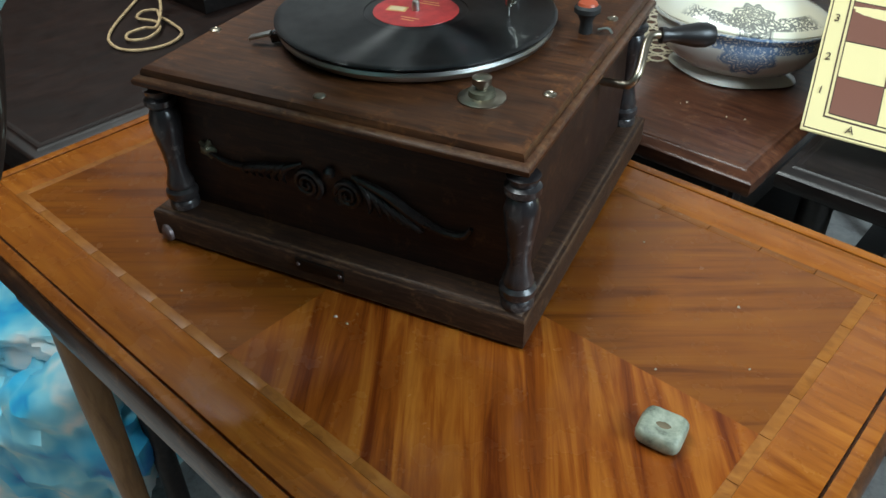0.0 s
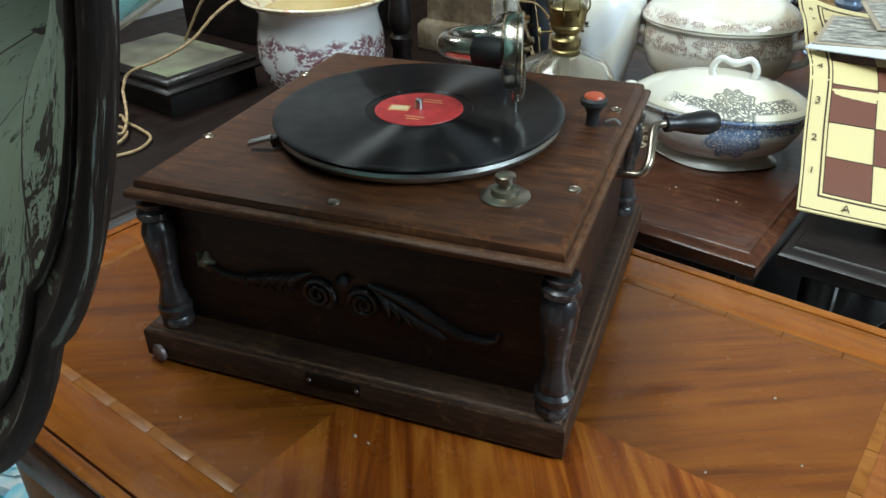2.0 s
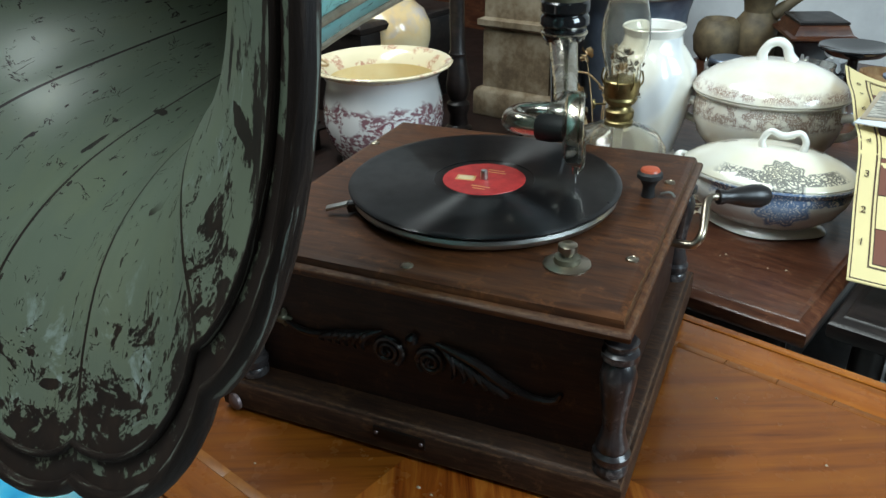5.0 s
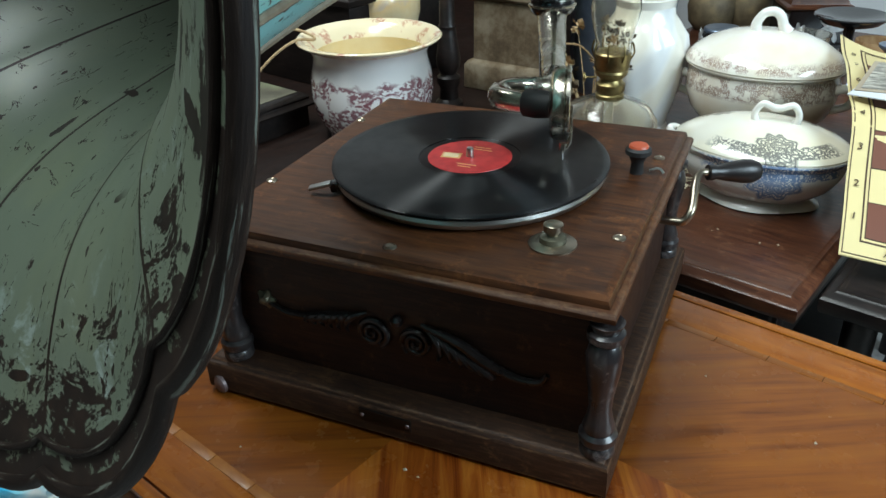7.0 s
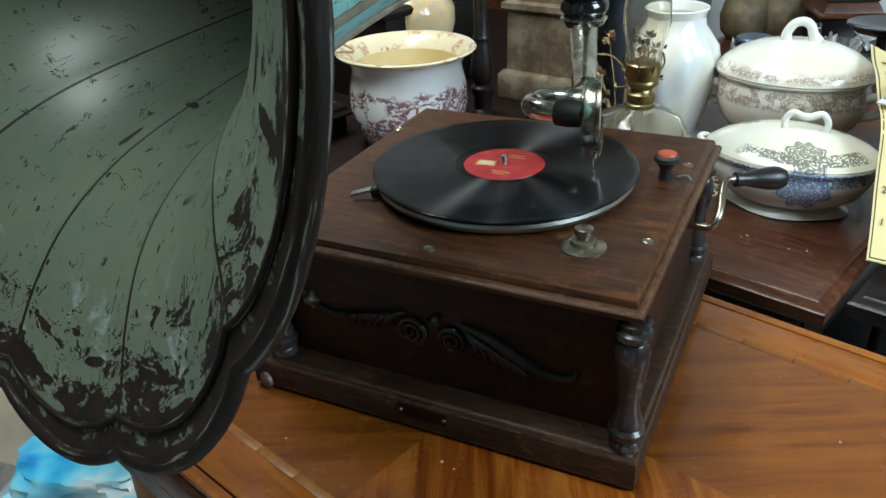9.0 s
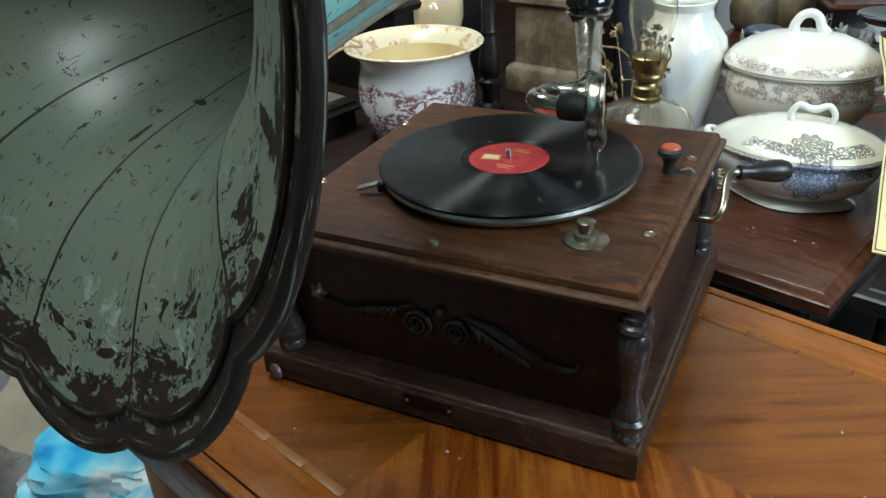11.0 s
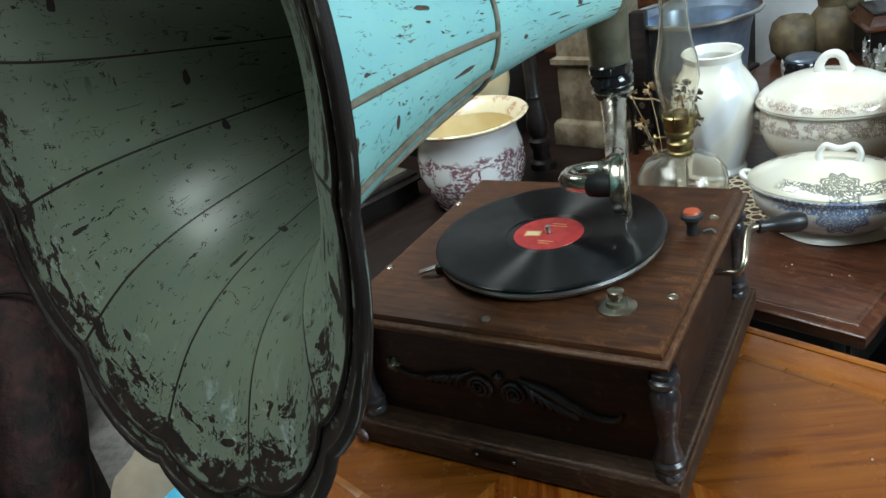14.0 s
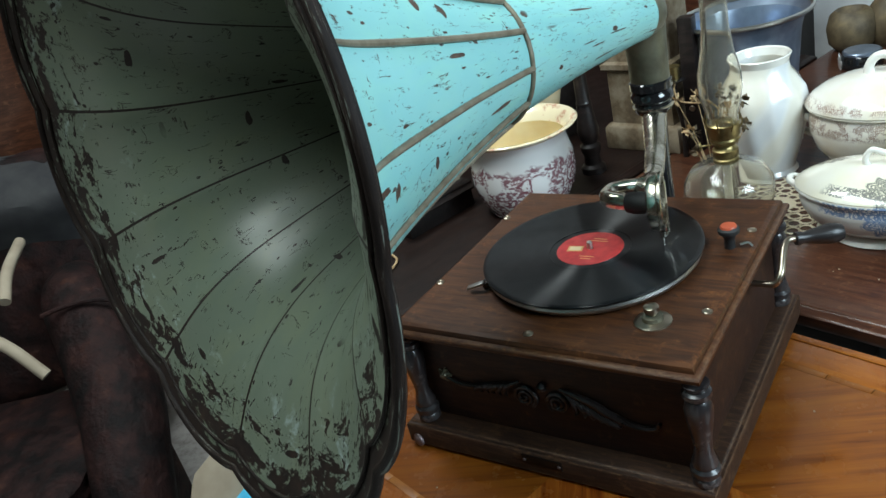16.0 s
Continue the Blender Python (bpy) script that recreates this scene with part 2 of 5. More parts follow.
    r.inputs["To Min"].default_value, r.inputs["To Max"].default_value = 0.36, 0.55
    n.link(any_wear, r.inputs["Value"])
    n.rough(r.outputs[0])
    n.bump(n.mathop("SUBTRACT", 1.0, any_wear), 0.5, 0.0006)
    return m


M["horn_inside"] = horn_paint("horn_inside", (0.154, 0.200, 0.148), (0.196, 0.238, 0.176), 0.16, 0.012, 0.15, 0.6)
M["horn_outside"] = horn_paint("horn_outside", (0.24, 0.56, 0.56), (0.31, 0.63, 0.62), 0.05, 0.0, 0.21, 2.6)
M["horn_rim"] = material("horn_rim", (0.02, 0.012, 0.01), 0.6, 0.0, Specular_IOR_Level=0.2)
_n = Nodes(M["horn_rim"])
_along = _n.noise(_n.coords("UV", (3.2, 7.0, 1)), 1.0, 8, 0.7, 0.4)
_n.colour(_n.ramp(_along, [(0.3, (0.005, 0.003, 0.003)), (0.52, (0.014, 0.009, 0.007)), (0.585, (0.030, 0.020, 0.015)), (0.60, (0.11, 0.125, 0.105)), (0.72, (0.15, 0.17, 0.145))]))
_n.bump(_along, 0.6, 0.0015)
M["seam_strip"] = material("seam_strip", (0.16, 0.13, 0.09), 0.45)
_n = Nodes(M["seam_strip"])
_n.colour(_n.ramp(_n.noise(_n.coords("Object"), 60, 6, 0.7), [(0.3, (0.10, 0.07, 0.045)), (0.65, (0.20, 0.17, 0.12))]))


def china(name, base, ink, low, high, scale=34.0, sharp=0.5, tan=None):
    """Glazed earthenware with a transfer print in a band of heights."""
    m = material(name, base, 0.1, 0.0, Coat_Weight=0.5, Coat_Roughness=0.04)
    n = Nodes(m)
    ob = n.coords("Object")
    sep = n.add("SeparateXYZ")
    n.link(ob, sep.inputs[0])
    band = n.mathop("MULTIPLY", n.level(sep.outputs[2], low, low + 0.006), n.level(sep.outputs[2], high, high - 0.008))
    vor = n.add("TexVoronoi", Scale=scale, feature="DISTANCE_TO_EDGE")
    wob = n.add("TexNoise", Scale=scale * 0.7, Detail=4.0)
    n.link(ob, wob.inputs["Vector"])
    n.link(n.mix(0.06, ob, wob.outputs["Color"]), vor.inputs["Vector"])
    lines = n.level(vor.outputs["Distance"], 0.17, 0.05)
    swirl = n.add("TexWave", Scale=scale * 0.9, Distortion=9.0, Detail=3.0)
    n.link(ob, swirl.inputs["Vector"])
    fil = n.level(swirl.outputs["Fac"], 0.45, 0.75)
    patch = n.level(n.noise(ob, scale * 0.55, 3), sharp - 0.04, sharp + 0.04)
    ink_f = n.mathop("MULTIPLY", n.mathop("MULTIPLY", n.mathop("MAXIMUM", lines, n.mathop("MULTIPLY", fil, 0.7)), patch), band)
    glaze = n.mix(n.level(n.noise(ob, 11, 4), 0.4, 0.75), base, tan or tuple(c * 0.9 for c in base))
    n.colour(n.mix(n.mathop("MULTIPLY", ink_f, 0.85), glaze, ink))
    n.rough(n.level(n.noise(ob, 40, 3), -0.3, 6.0))
    return m


M["pot_print"] = material("pot_print", (0.76, 0.75, 0.74), 0.1, 0.0, Coat_Weight=0.5, Coat_Roughness=0.04)
_n = Nodes(M["pot_print"])
_ob = _n.coords("Object")
_wob = _n.add("TexNoise", Scale=55.0, Detail=3.0)
_n.link(_ob, _wob.inputs["Vector"])
_bent = _n.mix(0.025, _ob, _wob.outputs["Color"])
_vor = _n.add("TexVoronoi", Scale=27.0)
_n.link(_bent, _vor.inputs["Vector"])
_cell = _n.add("SeparateColor")
_n.link(_vor.outputs["Color"], _cell.inputs[0])
_fold = _n.mathop("SINE", _n.mathop("ADD", _n.mathop("MULTIPLY", _vor.outputs["Distance"], 26.0), _n.mathop("MULTIPLY", _n.noise(_ob, 75, 3), 17.0)))
_petal = _n.level(_fold, -0.9, -0.1)
_lines = _n.level(_n.noise(_n.coords("Object", (1, 1, 1.6)), 130, 3), 0.42, 0.54)
_bloom = _n.mathop("MULTIPLY", _n.mathop("MULTIPLY", _petal, _n.level(_vor.outputs["Distance"], 0.62, 0.50)), _n.mathop("GREATER_THAN", _cell.outputs[0], 0.16))
_leaf = _n.mathop("MULTIPLY", _n.mathop("MULTIPLY", _lines, 0.95), _n.level(_vor.outputs["Distance"], 0.46, 0.56))
_sep = _n.add("SeparateXYZ")
_n.link(_ob, _sep.inputs[0])
_high = _n.mathop("ADD", _sep.outputs[2], _n.mathop("MULTIPLY", _n.mathop("SUBTRACT", _n.noise(_ob, 26, 2), 0.5), 0.05))
_band = _n.level(_high, 0.108, 0.100)
_n.colour(_n.mix(_n.mathop("MULTIPLY", _n.mathop("MULTIPLY", _n.mathop("MAXIMUM", _bloom, _leaf), _band), 0.9), (0.76, 0.75, 0.74), (0.16, 0.022, 0.045)))
M["pot_inside"] = material("pot_inside", (0.84, 0.68, 0.42), 0.12, 0.0, Coat_Weight=0.4)
_n = Nodes(M["pot_inside"])
_n.colour(_n.ramp(_n.noise(_n.coords("Object"), 16, 4), [(0.35, (0.80, 0.64, 0.34)), (0.7, (0.86, 0.75, 0.48))]))
M["pot_rim"] = china("pot_rim", (0.80, 0.69, 0.47), (0.48, 0.20, 0.13), 0.0, 0.3, 60, 0.58)
M["cream"] = material("cream", (0.74, 0.62, 0.42), 0.12, 0.0, Coat_Weight=0.5)
_n = Nodes(M["cream"])
_n.colour(_n.ramp(_n.noise(_n.coords("Object"), 14, 3), [(0.35, (0.80, 0.66, 0.42)), (0.55, (0.78, 0.56, 0.29)), (0.7, (0.48, 0.44, 0.47))]))
M["tureen_brown"] = china("tureen_brown", (0.80, 0.77, 0.70), (0.22, 0.12, 0.09), 0.082, 0.119, 115, 0.44, (0.70, 0.58, 0.40))
M["tureen_lid_brown"] = china("tureen_lid_brown", (0.82, 0.79, 0.72), (0.30, 0.18, 0.14), 0.0035, 0.022, 115, 0.47, (0.76, 0.66, 0.48))


def medallion_china(name, base, ink, tan, lid):
    """Glazed dish: transfer-printed medallions in scrollwork. lid: the print lies on the flat of the lid, else round the wall."""
    m = material(name, base, 0.1, 0.0, Coat_Weight=0.5, Coat_Roughness=0.04)
    n = Nodes(m)
    ob = n.coords("Object")
    sep = n.add("SeparateXYZ")
    n.link(ob, sep.inputs[0])
    x, y, z = (n.mathop("DIVIDE", sep.outputs[0], 1.04), n.mathop("DIVIDE", sep.outputs[1], 0.76), sep.outputs[2])
    rad = n.mathop("SQRT", n.mathop("ADD", n.mathop("MULTIPLY", x, x), n.mathop("MULTIPLY", y, y)))
    at = n.mathop("ARCTAN2", y, x)
    vor = n.add("TexVoronoi", Scale=150.0, feature="DISTANCE_TO_EDGE")
    wob = n.add("TexNoise", Scale=70.0, Detail=3.0)
    n.link(ob, wob.inputs["Vector"])
    n.link(n.mix(0.03, ob, wob.outputs["Color"]), vor.inputs["Vector"])
    lace = n.level(vor.outputs["Distance"], 0.22, 0.10)
    total = None
    for phase, wide in (((-1.22, 0.030), (2.75, 0.022), (0.75, 0.022)) if lid else ((-1.22, 0.031), (1.92, 0.031))):
        turn = n.mathop("SUBTRACT", at, phase)
        u = n.mathop("MULTIPLY", n.mathop("ARCTAN2", n.mathop("SINE", turn), n.mathop("COSINE", turn)), 0.085)
        v = n.mathop("SUBTRACT", 0.080 if wide > 0.025 else 0.068, rad) if lid else n.mathop("SUBTRACT", z, 0.054)
        d = n.mathop("SQRT", n.mathop("ADD", n.mathop("MULTIPLY", u, u), n.mathop("MULTIPLY", v, v)))
        a = n.mathop("ARCTAN2", v, u)
        petals = n.mathop("MULTIPLY", n.mathop("COSINE", n.mathop("MULTIPLY", a, 8.0)), 0.0035)
        rings = n.level(n.mathop("SINE", n.mathop("MULTIPLY", n.mathop("ADD", d, petals), 1050.0)), 0.0, 0.5)
        inside = n.level(n.mathop("ADD", d, petals), wide, wide - 0.003)
        disc = n.mathop("MULTIPLY", n.mathop("MAXIMUM", rings, n.mathop("MULTIPLY", lace, 0.8)), inside)
        both = disc
        if wide > 0.025:
            # a strip of scrollwork to both sides
            reach = n.level(n.mathop("ABSOLUTE", u), 0.085, 0.070)
            strip = n.level(n.mathop("ABSOLUTE", n.mathop("SUBTRACT", v, -0.008 if lid else 0.012)), 0.0105, 0.009)
            both = n.mathop("MAXIMUM", disc, n.mathop("MULTIPLY", n.mathop("MULTIPLY", lace, reach), strip))
        total = both if total is None else n.mathop("MAXIMUM", total, both)
    glaze = n.mix(n.level(n.noise(ob, 11, 4), 0.4, 0.75), base, tan)
    n.colour(n.mix(n.mathop("MULTIPLY", total, 0.8), glaze, ink))
    n.rough(n.level(n.noise(ob, 40, 3), -0.3, 6.0))
    return m


M["dish_blue"] = medallion_china("dish_blue", (0.80, 0.80, 0.77), (0.035, 0.15, 0.38), (0.78, 0.76, 0.70), False)
M["dish_lid_blue"] = medallion_china("dish_lid_blue", (0.82, 0.79, 0.68), (0.07, 0.075, 0.085), (0.80, 0.73, 0.52), True)
M["white_china"] = material("white_china", (0.82, 0.80, 0.74), 0.1, 0.0, Coat_Weight=0.5)
M["vase_glaze"] = material("vase_glaze", (0.72, 0.74, 0.74), 0.1, 0.0, Coat_Weight=0.5)
_n = Nodes(M["vase_glaze"])
_wv = _n.add("TexWave", Scale=6.0, Distortion=2.2, Detail=2.0, bands_direction="DIAGONAL")
_n.link(_n.coords("Object", (1, 1, -0.6)), _wv.inputs["Vector"])
_n.colour(_n.ramp(_wv.outputs["Fac"], [(0.15, (0.76, 0.77, 0.77)), (0.5, (0.83, 0.82, 0.78)), (0.85, (0.82, 0.78, 0.68))]))
M["enamel"] = material("enamel", (0.30, 0.36, 0.44), 0.30, 0.75, Coat_Weight=0.2)
_n = Nodes(M["enamel"])
_n.colour(_n.ramp(_n.noise(_n.coords("Object"), 18, 5), [(0.3, (0.17, 0.22, 0.31)), (0.65, (0.36, 0.44, 0.56))]))
M["glass"] = material("glass", (0.94, 0.92, 0.84), 0.03, 0.0, Transmission_Weight=0.965, IOR=1.46)
M["lace"] = material("lace", (0.70, 0.62, 0.46), 0.85)
M["cord"] = material("cord", (0.45, 0.30, 0.15), 0.7)
_n = Nodes(M["cord"])
_n.colour(_n.ramp(_n.noise(_n.coords("Object"), 150, 4), [(0.35, (0.30, 0.19, 0.09)), (0.65, (0.52, 0.37, 0.2))]))
M["stone_grey"] = material("stone_grey", (0.42, 0.43, 0.36), 0.5)
_n = Nodes(M["stone_grey"])
_st = _n.noise(_n.coords("Object"), 60, 8, 0.7)
_n.colour(_n.ramp(_st, [(0.34, (0.07, 0.075, 0.055)), (0.48, (0.22, 0.24, 0.18)), (0.7, (0.40, 0.41, 0.31))]))
_n.bump(_st, 0.5, 0.002)
M["block_stone"] = material("block_stone", (0.30, 0.25, 0.20), 0.85)
_n = Nodes(M["block_stone"])
_st = _n.noise(_n.coords("Object"), 16, 8, 0.65)
_n.colour(_n.ramp(_st, [(0.32, (0.050, 0.030, 0.015)), (0.46, (0.15, 0.105, 0.060)), (0.58, (0.24, 0.19, 0.13)), (0.8, (0.33, 0.27, 0.18))]))
_n.bump(_st, 0.4, 0.004)
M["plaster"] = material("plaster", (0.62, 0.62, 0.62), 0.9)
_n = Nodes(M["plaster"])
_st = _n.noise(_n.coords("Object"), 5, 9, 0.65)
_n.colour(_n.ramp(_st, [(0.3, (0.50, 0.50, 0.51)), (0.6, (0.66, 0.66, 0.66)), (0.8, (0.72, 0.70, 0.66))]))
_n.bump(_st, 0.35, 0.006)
# plaster of the added walls and ceiling, kept dark to cut bounced light
M["low_bounce_plaster"] = material("low_bounce_plaster", (0.16, 0.12, 0.09), 0.9)
_n = Nodes(M["low_bounce_plaster"])
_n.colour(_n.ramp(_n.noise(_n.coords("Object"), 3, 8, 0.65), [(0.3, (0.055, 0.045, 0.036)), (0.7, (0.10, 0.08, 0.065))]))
M["floor_stone"] = material("floor_stone", (0.40, 0.38, 0.35), 0.75)
_n = Nodes(M["floor_stone"])
_st = _n.noise(_n.coords("Object"), 22, 9, 0.7)
_n.colour(_n.ramp(_st, [(0.3, (0.22, 0.20, 0.18)), (0.5, (0.40, 0.38, 0.36)), (0.75, (0.52, 0.50, 0.47))]))
_n.bump(_st, 0.5, 0.004)
M["leather"] = material("leather", (0.06, 0.03, 0.022), 0.7, 0.0, Specular_IOR_Level=0.25)
_n = Nodes(M["leather"])
_st = _n.noise(_n.coords("Object"), 14, 8, 0.65)
_n.colour(_n.ramp(_st, [(0.38, (0.004, 0.002, 0.002)), (0.56, (0.024, 0.0085, 0.0075)), (0.74, (0.062, 0.023, 0.014))]))
_n.bump(_n.noise(_n.coords("Object"), 16, 8, 0.6), 0.8, 0.02)
M["bag_blue"] = material("bag_blue", (0.03, 0.32, 0.62), 0.3)
_n = Nodes(M["bag_blue"])
_n.colour(_n.ramp(_n.noise(_n.coords("Object"), 7, 3), [(0.34, (0.01, 0.22, 0.65)), (0.42, (0.06, 0.52, 0.82)), (0.54, (0.30, 0.74, 0.88)), (0.62, (0.84, 0.90, 0.90))]))
M["cloth_grey"] = material("cloth_grey", (0.10, 0.10, 0.105), 0.9)
_n = Nodes(M["cloth_grey"])
_n.colour(_n.ramp(_n.noise(_n.coords("Object"), 12, 6), [(0.3, (0.015, 0.015, 0.018)), (0.7, (0.045, 0.045, 0.045))]))
M["cap_black"] = material("cap_black", (0.018, 0.016, 0.014), 0.28, 0.6)
M["cap_dull"] = material("cap_dull", (0.16, 0.12, 0.12), 0.4, 0.5)
M["bag_white"] = material("bag_white", (0.46, 0.50, 0.54), 0.3)
M["bag_orange"] = material("bag_orange", (0.60, 0.13, 0.035), 0.4)
M["card"] = material("card", (0.52, 0.44, 0.33), 0.85)
_n = Nodes(M["card"])
_n.colour(_n.ramp(_n.noise(_n.coords("Object"), 12, 6), [(0.3, (0.32, 0.26, 0.19)), (0.7, (0.46, 0.39, 0.29))]))
M["paper"] = material("paper", (0.66, 0.70, 0.76), 0.7)
M["photo"] = material("photo", (0.3, 0.28, 0.25), 0.35)
_n = Nodes(M["photo"])
_n.colour(_n.ramp(_n.noise(_n.coords("Object", (12, 60, 12)), 3, 7, 0.7), [(0.38, (0.05, 0.05, 0.045)), (0.5, (0.28, 0.26, 0.22)), (0.6, (0.58, 0.55, 0.47))]))
M["board_cream"] = material("board_cream", (0.70, 0.58, 0.29), 0.55)
M["board_brown"] = material("board_brown", (0.16, 0.055, 0.032), 0.55)
M["board_line"] = material("board_line", (0.06, 0.03, 0.015), 0.6)
M["book_cover"] = material("book_cover", (0.10, 0.09, 0.06), 0.5)
_n = Nodes(M["book_cover"])
_n.colour(_n.ramp(_n.noise(_n.coords("Object"), 9, 5), [(0.3, (0.05, 0.045, 0.035)), (0.5, (0.14, 0.13, 0.09)), (0.64, (0.20, 0.22, 0.13)), (0.75, (0.22, 0.13, 0.07))]))
M["wood_cup"] = wood("wood_cup", (0.20, 0.10, 0.04), (0.36, 0.21, 0.10), (0.48, 0.31, 0.16), (10, 10, 4), 0.5, 0.0, 5)
M["old_brown"] = material("old_brown", (0.13, 0.09, 0.05), 0.6)
_n = Nodes(M["old_brown"])
_n.colour(_n.ramp(_n.noise(_n.coords("Object"), 24, 6), [(0.3, (0.05, 0.035, 0.02)), (0.6, (0.15, 0.11, 0.06)), (0.8, (0.26, 0.18, 0.08))]))
M["window_frame"] = material("window_frame", (0.62, 0.60, 0.55), 0.5)


# ---- builders ----
def link_mesh(name, bm, mats, smooth=True):
    me = bpy.data.meshes.new(name)
    bm.normal_update()
    bm.to_mesh(me)
    bm.free()
    for m in mats if isinstance(mats, (list, tuple)) else [mats]:
        me.materials.append(m)
    if smooth:
        me.shade_smooth()
        me.set_sharp_from_angle(angle=radians(38))
    return new(name, me)


def part(name, bm, mats, parent=None, label="", smooth=True, at=None):
    ob = link_mesh(name, bm, mats, smooth)
    if at is not None:
        ob.matrix_basis = at
    if parent is not None:
        ob.parent = parent
    if label:
        tagged(ob, label)
    return ob


def thing(name, m, label, category, group="", kind=""):
    ob = new(name)
    ob.empty_display_size = 0.02
    ob.matrix_basis = m
    return tagged(ob, label, category, group, kind)


def block(bm, lo, hi, bevel=0.0, m=None):
    """A box between two corners, with its edges rounded."""
    made = bmesh.ops.create_cube(bm, size=1)["verts"]
    for v in made:
        v.co = Vector([(a + b) / 2 + c * (b - a) for a, b, c in zip(lo, hi, v.co)])
    if bevel:
        edges = list({e for v in made for e in v.link_edges})
        got = bmesh.ops.bevel(bm, geom=edges, offset=bevel, segments=2, affect="EDGES", profile=0.6)
        made = list({v for f in got["faces"] for v in f.verts} | {v for v in made if v.is_valid})
    if m is not None:
        for v in made:
            v.co = m @ v.co
    return bm


def boxed(lo, hi, bevel=0.0, m=None):
    return block(bmesh.new(), lo, hi, bevel, m)


def lathe(profile, steps=48, sx=1.0, sy=1.0, bm=None, m=None, ripple=None, caps=(True, True)):
    """Turns (radius, height) pairs about z. ripple(angle, i) scales a ring."""
    bm = bm or bmesh.new()
    rings = []
    for i, (r, z) in enumerate(profile):
        ring = []
        for k in range(steps):
            a = 2 * math.pi * k / steps
            f = ripple(a, i) if ripple else 1.0
            co = Vector((r * f * sx * math.cos(a), r * f * sy * math.sin(a), z))
            ring.append(bm.verts.new(m @ co if m else co))
        rings.append(ring)
    for a, b in zip(rings, rings[1:]):
        for k in range(steps):
            bm.faces.new((a[k], a[(k + 1) % steps], b[(k + 1) % steps], b[k]))
    if caps[0] and profile[0][0] > 1e-5:
        bm.faces.new(list(reversed(rings[0])))
    if caps[1] and profile[-1][0] > 1e-5:
        bm.faces.new(rings[-1])
    bmesh.ops.remove_doubles(bm, verts=bm.verts, dist=1e-6)
    return bm


def spline(points, per=8):
    """Catmull-Rom through tuples of any length."""
    pts = [np.array(p, float) for p in points]
    pts = [2 * pts[0] - pts[1], *pts, 2 * pts[-1] - pts[-2]]
    out = []
    for a, b, c, d in zip(pts, pts[1:], pts[2:], pts[3:]):
        for k in range(per):
            t = k / per
            out.append(0.5 * (2 * b + (c - a) * t + (2 * a - 5 * b + 4 * c - d) * t * t + (3 * b - a - 3 * c + d) * t**3))
    out.append(pts[-2])
    return out


def tube(points, steps=14, per=8, bm=None, flat=1.0):
    """A round bar along points of (x, y, z, radius)."""
    bm = bm or bmesh.new()
    path = spline(points, per)
    up, rings = Vector((0.13, 0.21, 0.97)), []
    for i, p in enumerate(path):
        a, b = path[max(i - 1, 0)], path[min(i + 1, len(path) - 1)]
        d = Vector(b[:3] - a[:3]).normalized()
        u = (up - d * up.dot(d)).normalized()
        up, w = u, d.cross(u)
        rings.append([bm.verts.new(Vector(p[:3]) + float(p[3]) * (math.cos(t) * u * flat + math.sin(t) * w)) for t in (2 * math.pi * k / steps for k in range(steps))])
    for a, b in zip(rings, rings[1:]):
        for k in range(steps):
            bm.faces.new((a[k], a[(k + 1) % steps], b[(k + 1) % steps], b[k]))
    bm.faces.new(list(reversed(rings[0])))
    bm.faces.new(rings[-1])
    return bm


def moulding(outline, profile):
    """A closed plate: a rectangle (x0, y0, x1, y1) grown ring by ring by (inset, z)."""
    bm = bmesh.new()
    x0, y0, x1, y1 = outline
    rings = [[bm.verts.new(co) for co in ((x0 + i, y0 + i, z), (x1 - i, y0 + i, z), (x1 - i, y1 - i, z), (x0 + i, y1 - i, z))] for i, z in profile]
    for a, b in zip(rings, rings[1:]):
        for k in range(4):
            bm.faces.new((a[k], a[(k + 1) % 4], b[(k + 1) % 4], b[k]))
    bm.faces.new(list(reversed(rings[0])))
    bm.faces.new(rings[-1])
    return bm


TABLE_TURN = -16.5
CA, SA = math.cos(radians(TABLE_TURN)), math.sin(radians(TABLE_TURN))


def tab(a, b, z=0.0, turn=0.0):
    """A pose from the table's own axes: a along its front, b to the back."""
    return pose(CA * a - SA * b, SA * a + CA * b, z, 0, 0, TABLE_TURN + turn)


FLOOR = -0.76
HIGH = 2.10

# ---- room ----
ROOM = (-2.2, -2.7, 2.0, 1.75)
floor = part("floor", boxed((ROOM[0] - 0.2, ROOM[1] - 0.2, FLOOR - 0.1), (ROOM[2] + 0.2, ROOM[3] + 0.2, FLOOR)), M["floor_stone"], None, "rough grey stone floor")
tagged(floor, "rough grey stone floor under the tables", "floor", "", "structure")
# ceiling and three walls added round the tables, darkened against bounce
bm = bmesh.new()
XS = (ROOM[0] - 0.2, -1.02, -0.98, -0.48, 0.50, ROOM[2] + 0.2)
YS = (ROOM[1] - 0.2, -0.80, 0.06, 0.34, 0.76, ROOM[3] + 0.2)
for x0, x1 in zip(XS, XS[1:]):
    for y0, y1 in zip(YS, YS[1:]):
        over_front = x0 > -1.0 and x1 < 0.9 and y0 == -0.80
        over_back = x0 > -1.1 and x1 < -0.4 and y0 == 0.34
        if not (over_front or over_back):
            block(bm, (x0, y0, HIGH), (x1, y1, HIGH + 0.1))
ceiling = part("ceiling", bm, M["low_bounce_plaster"], None, "", False)
tagged(ceiling, "plain added plaster ceiling, darkened to cut bounce, with two roof light openings", "ceiling", "", "structure")
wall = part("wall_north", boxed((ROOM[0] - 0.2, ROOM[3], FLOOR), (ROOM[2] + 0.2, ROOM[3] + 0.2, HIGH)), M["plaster"])
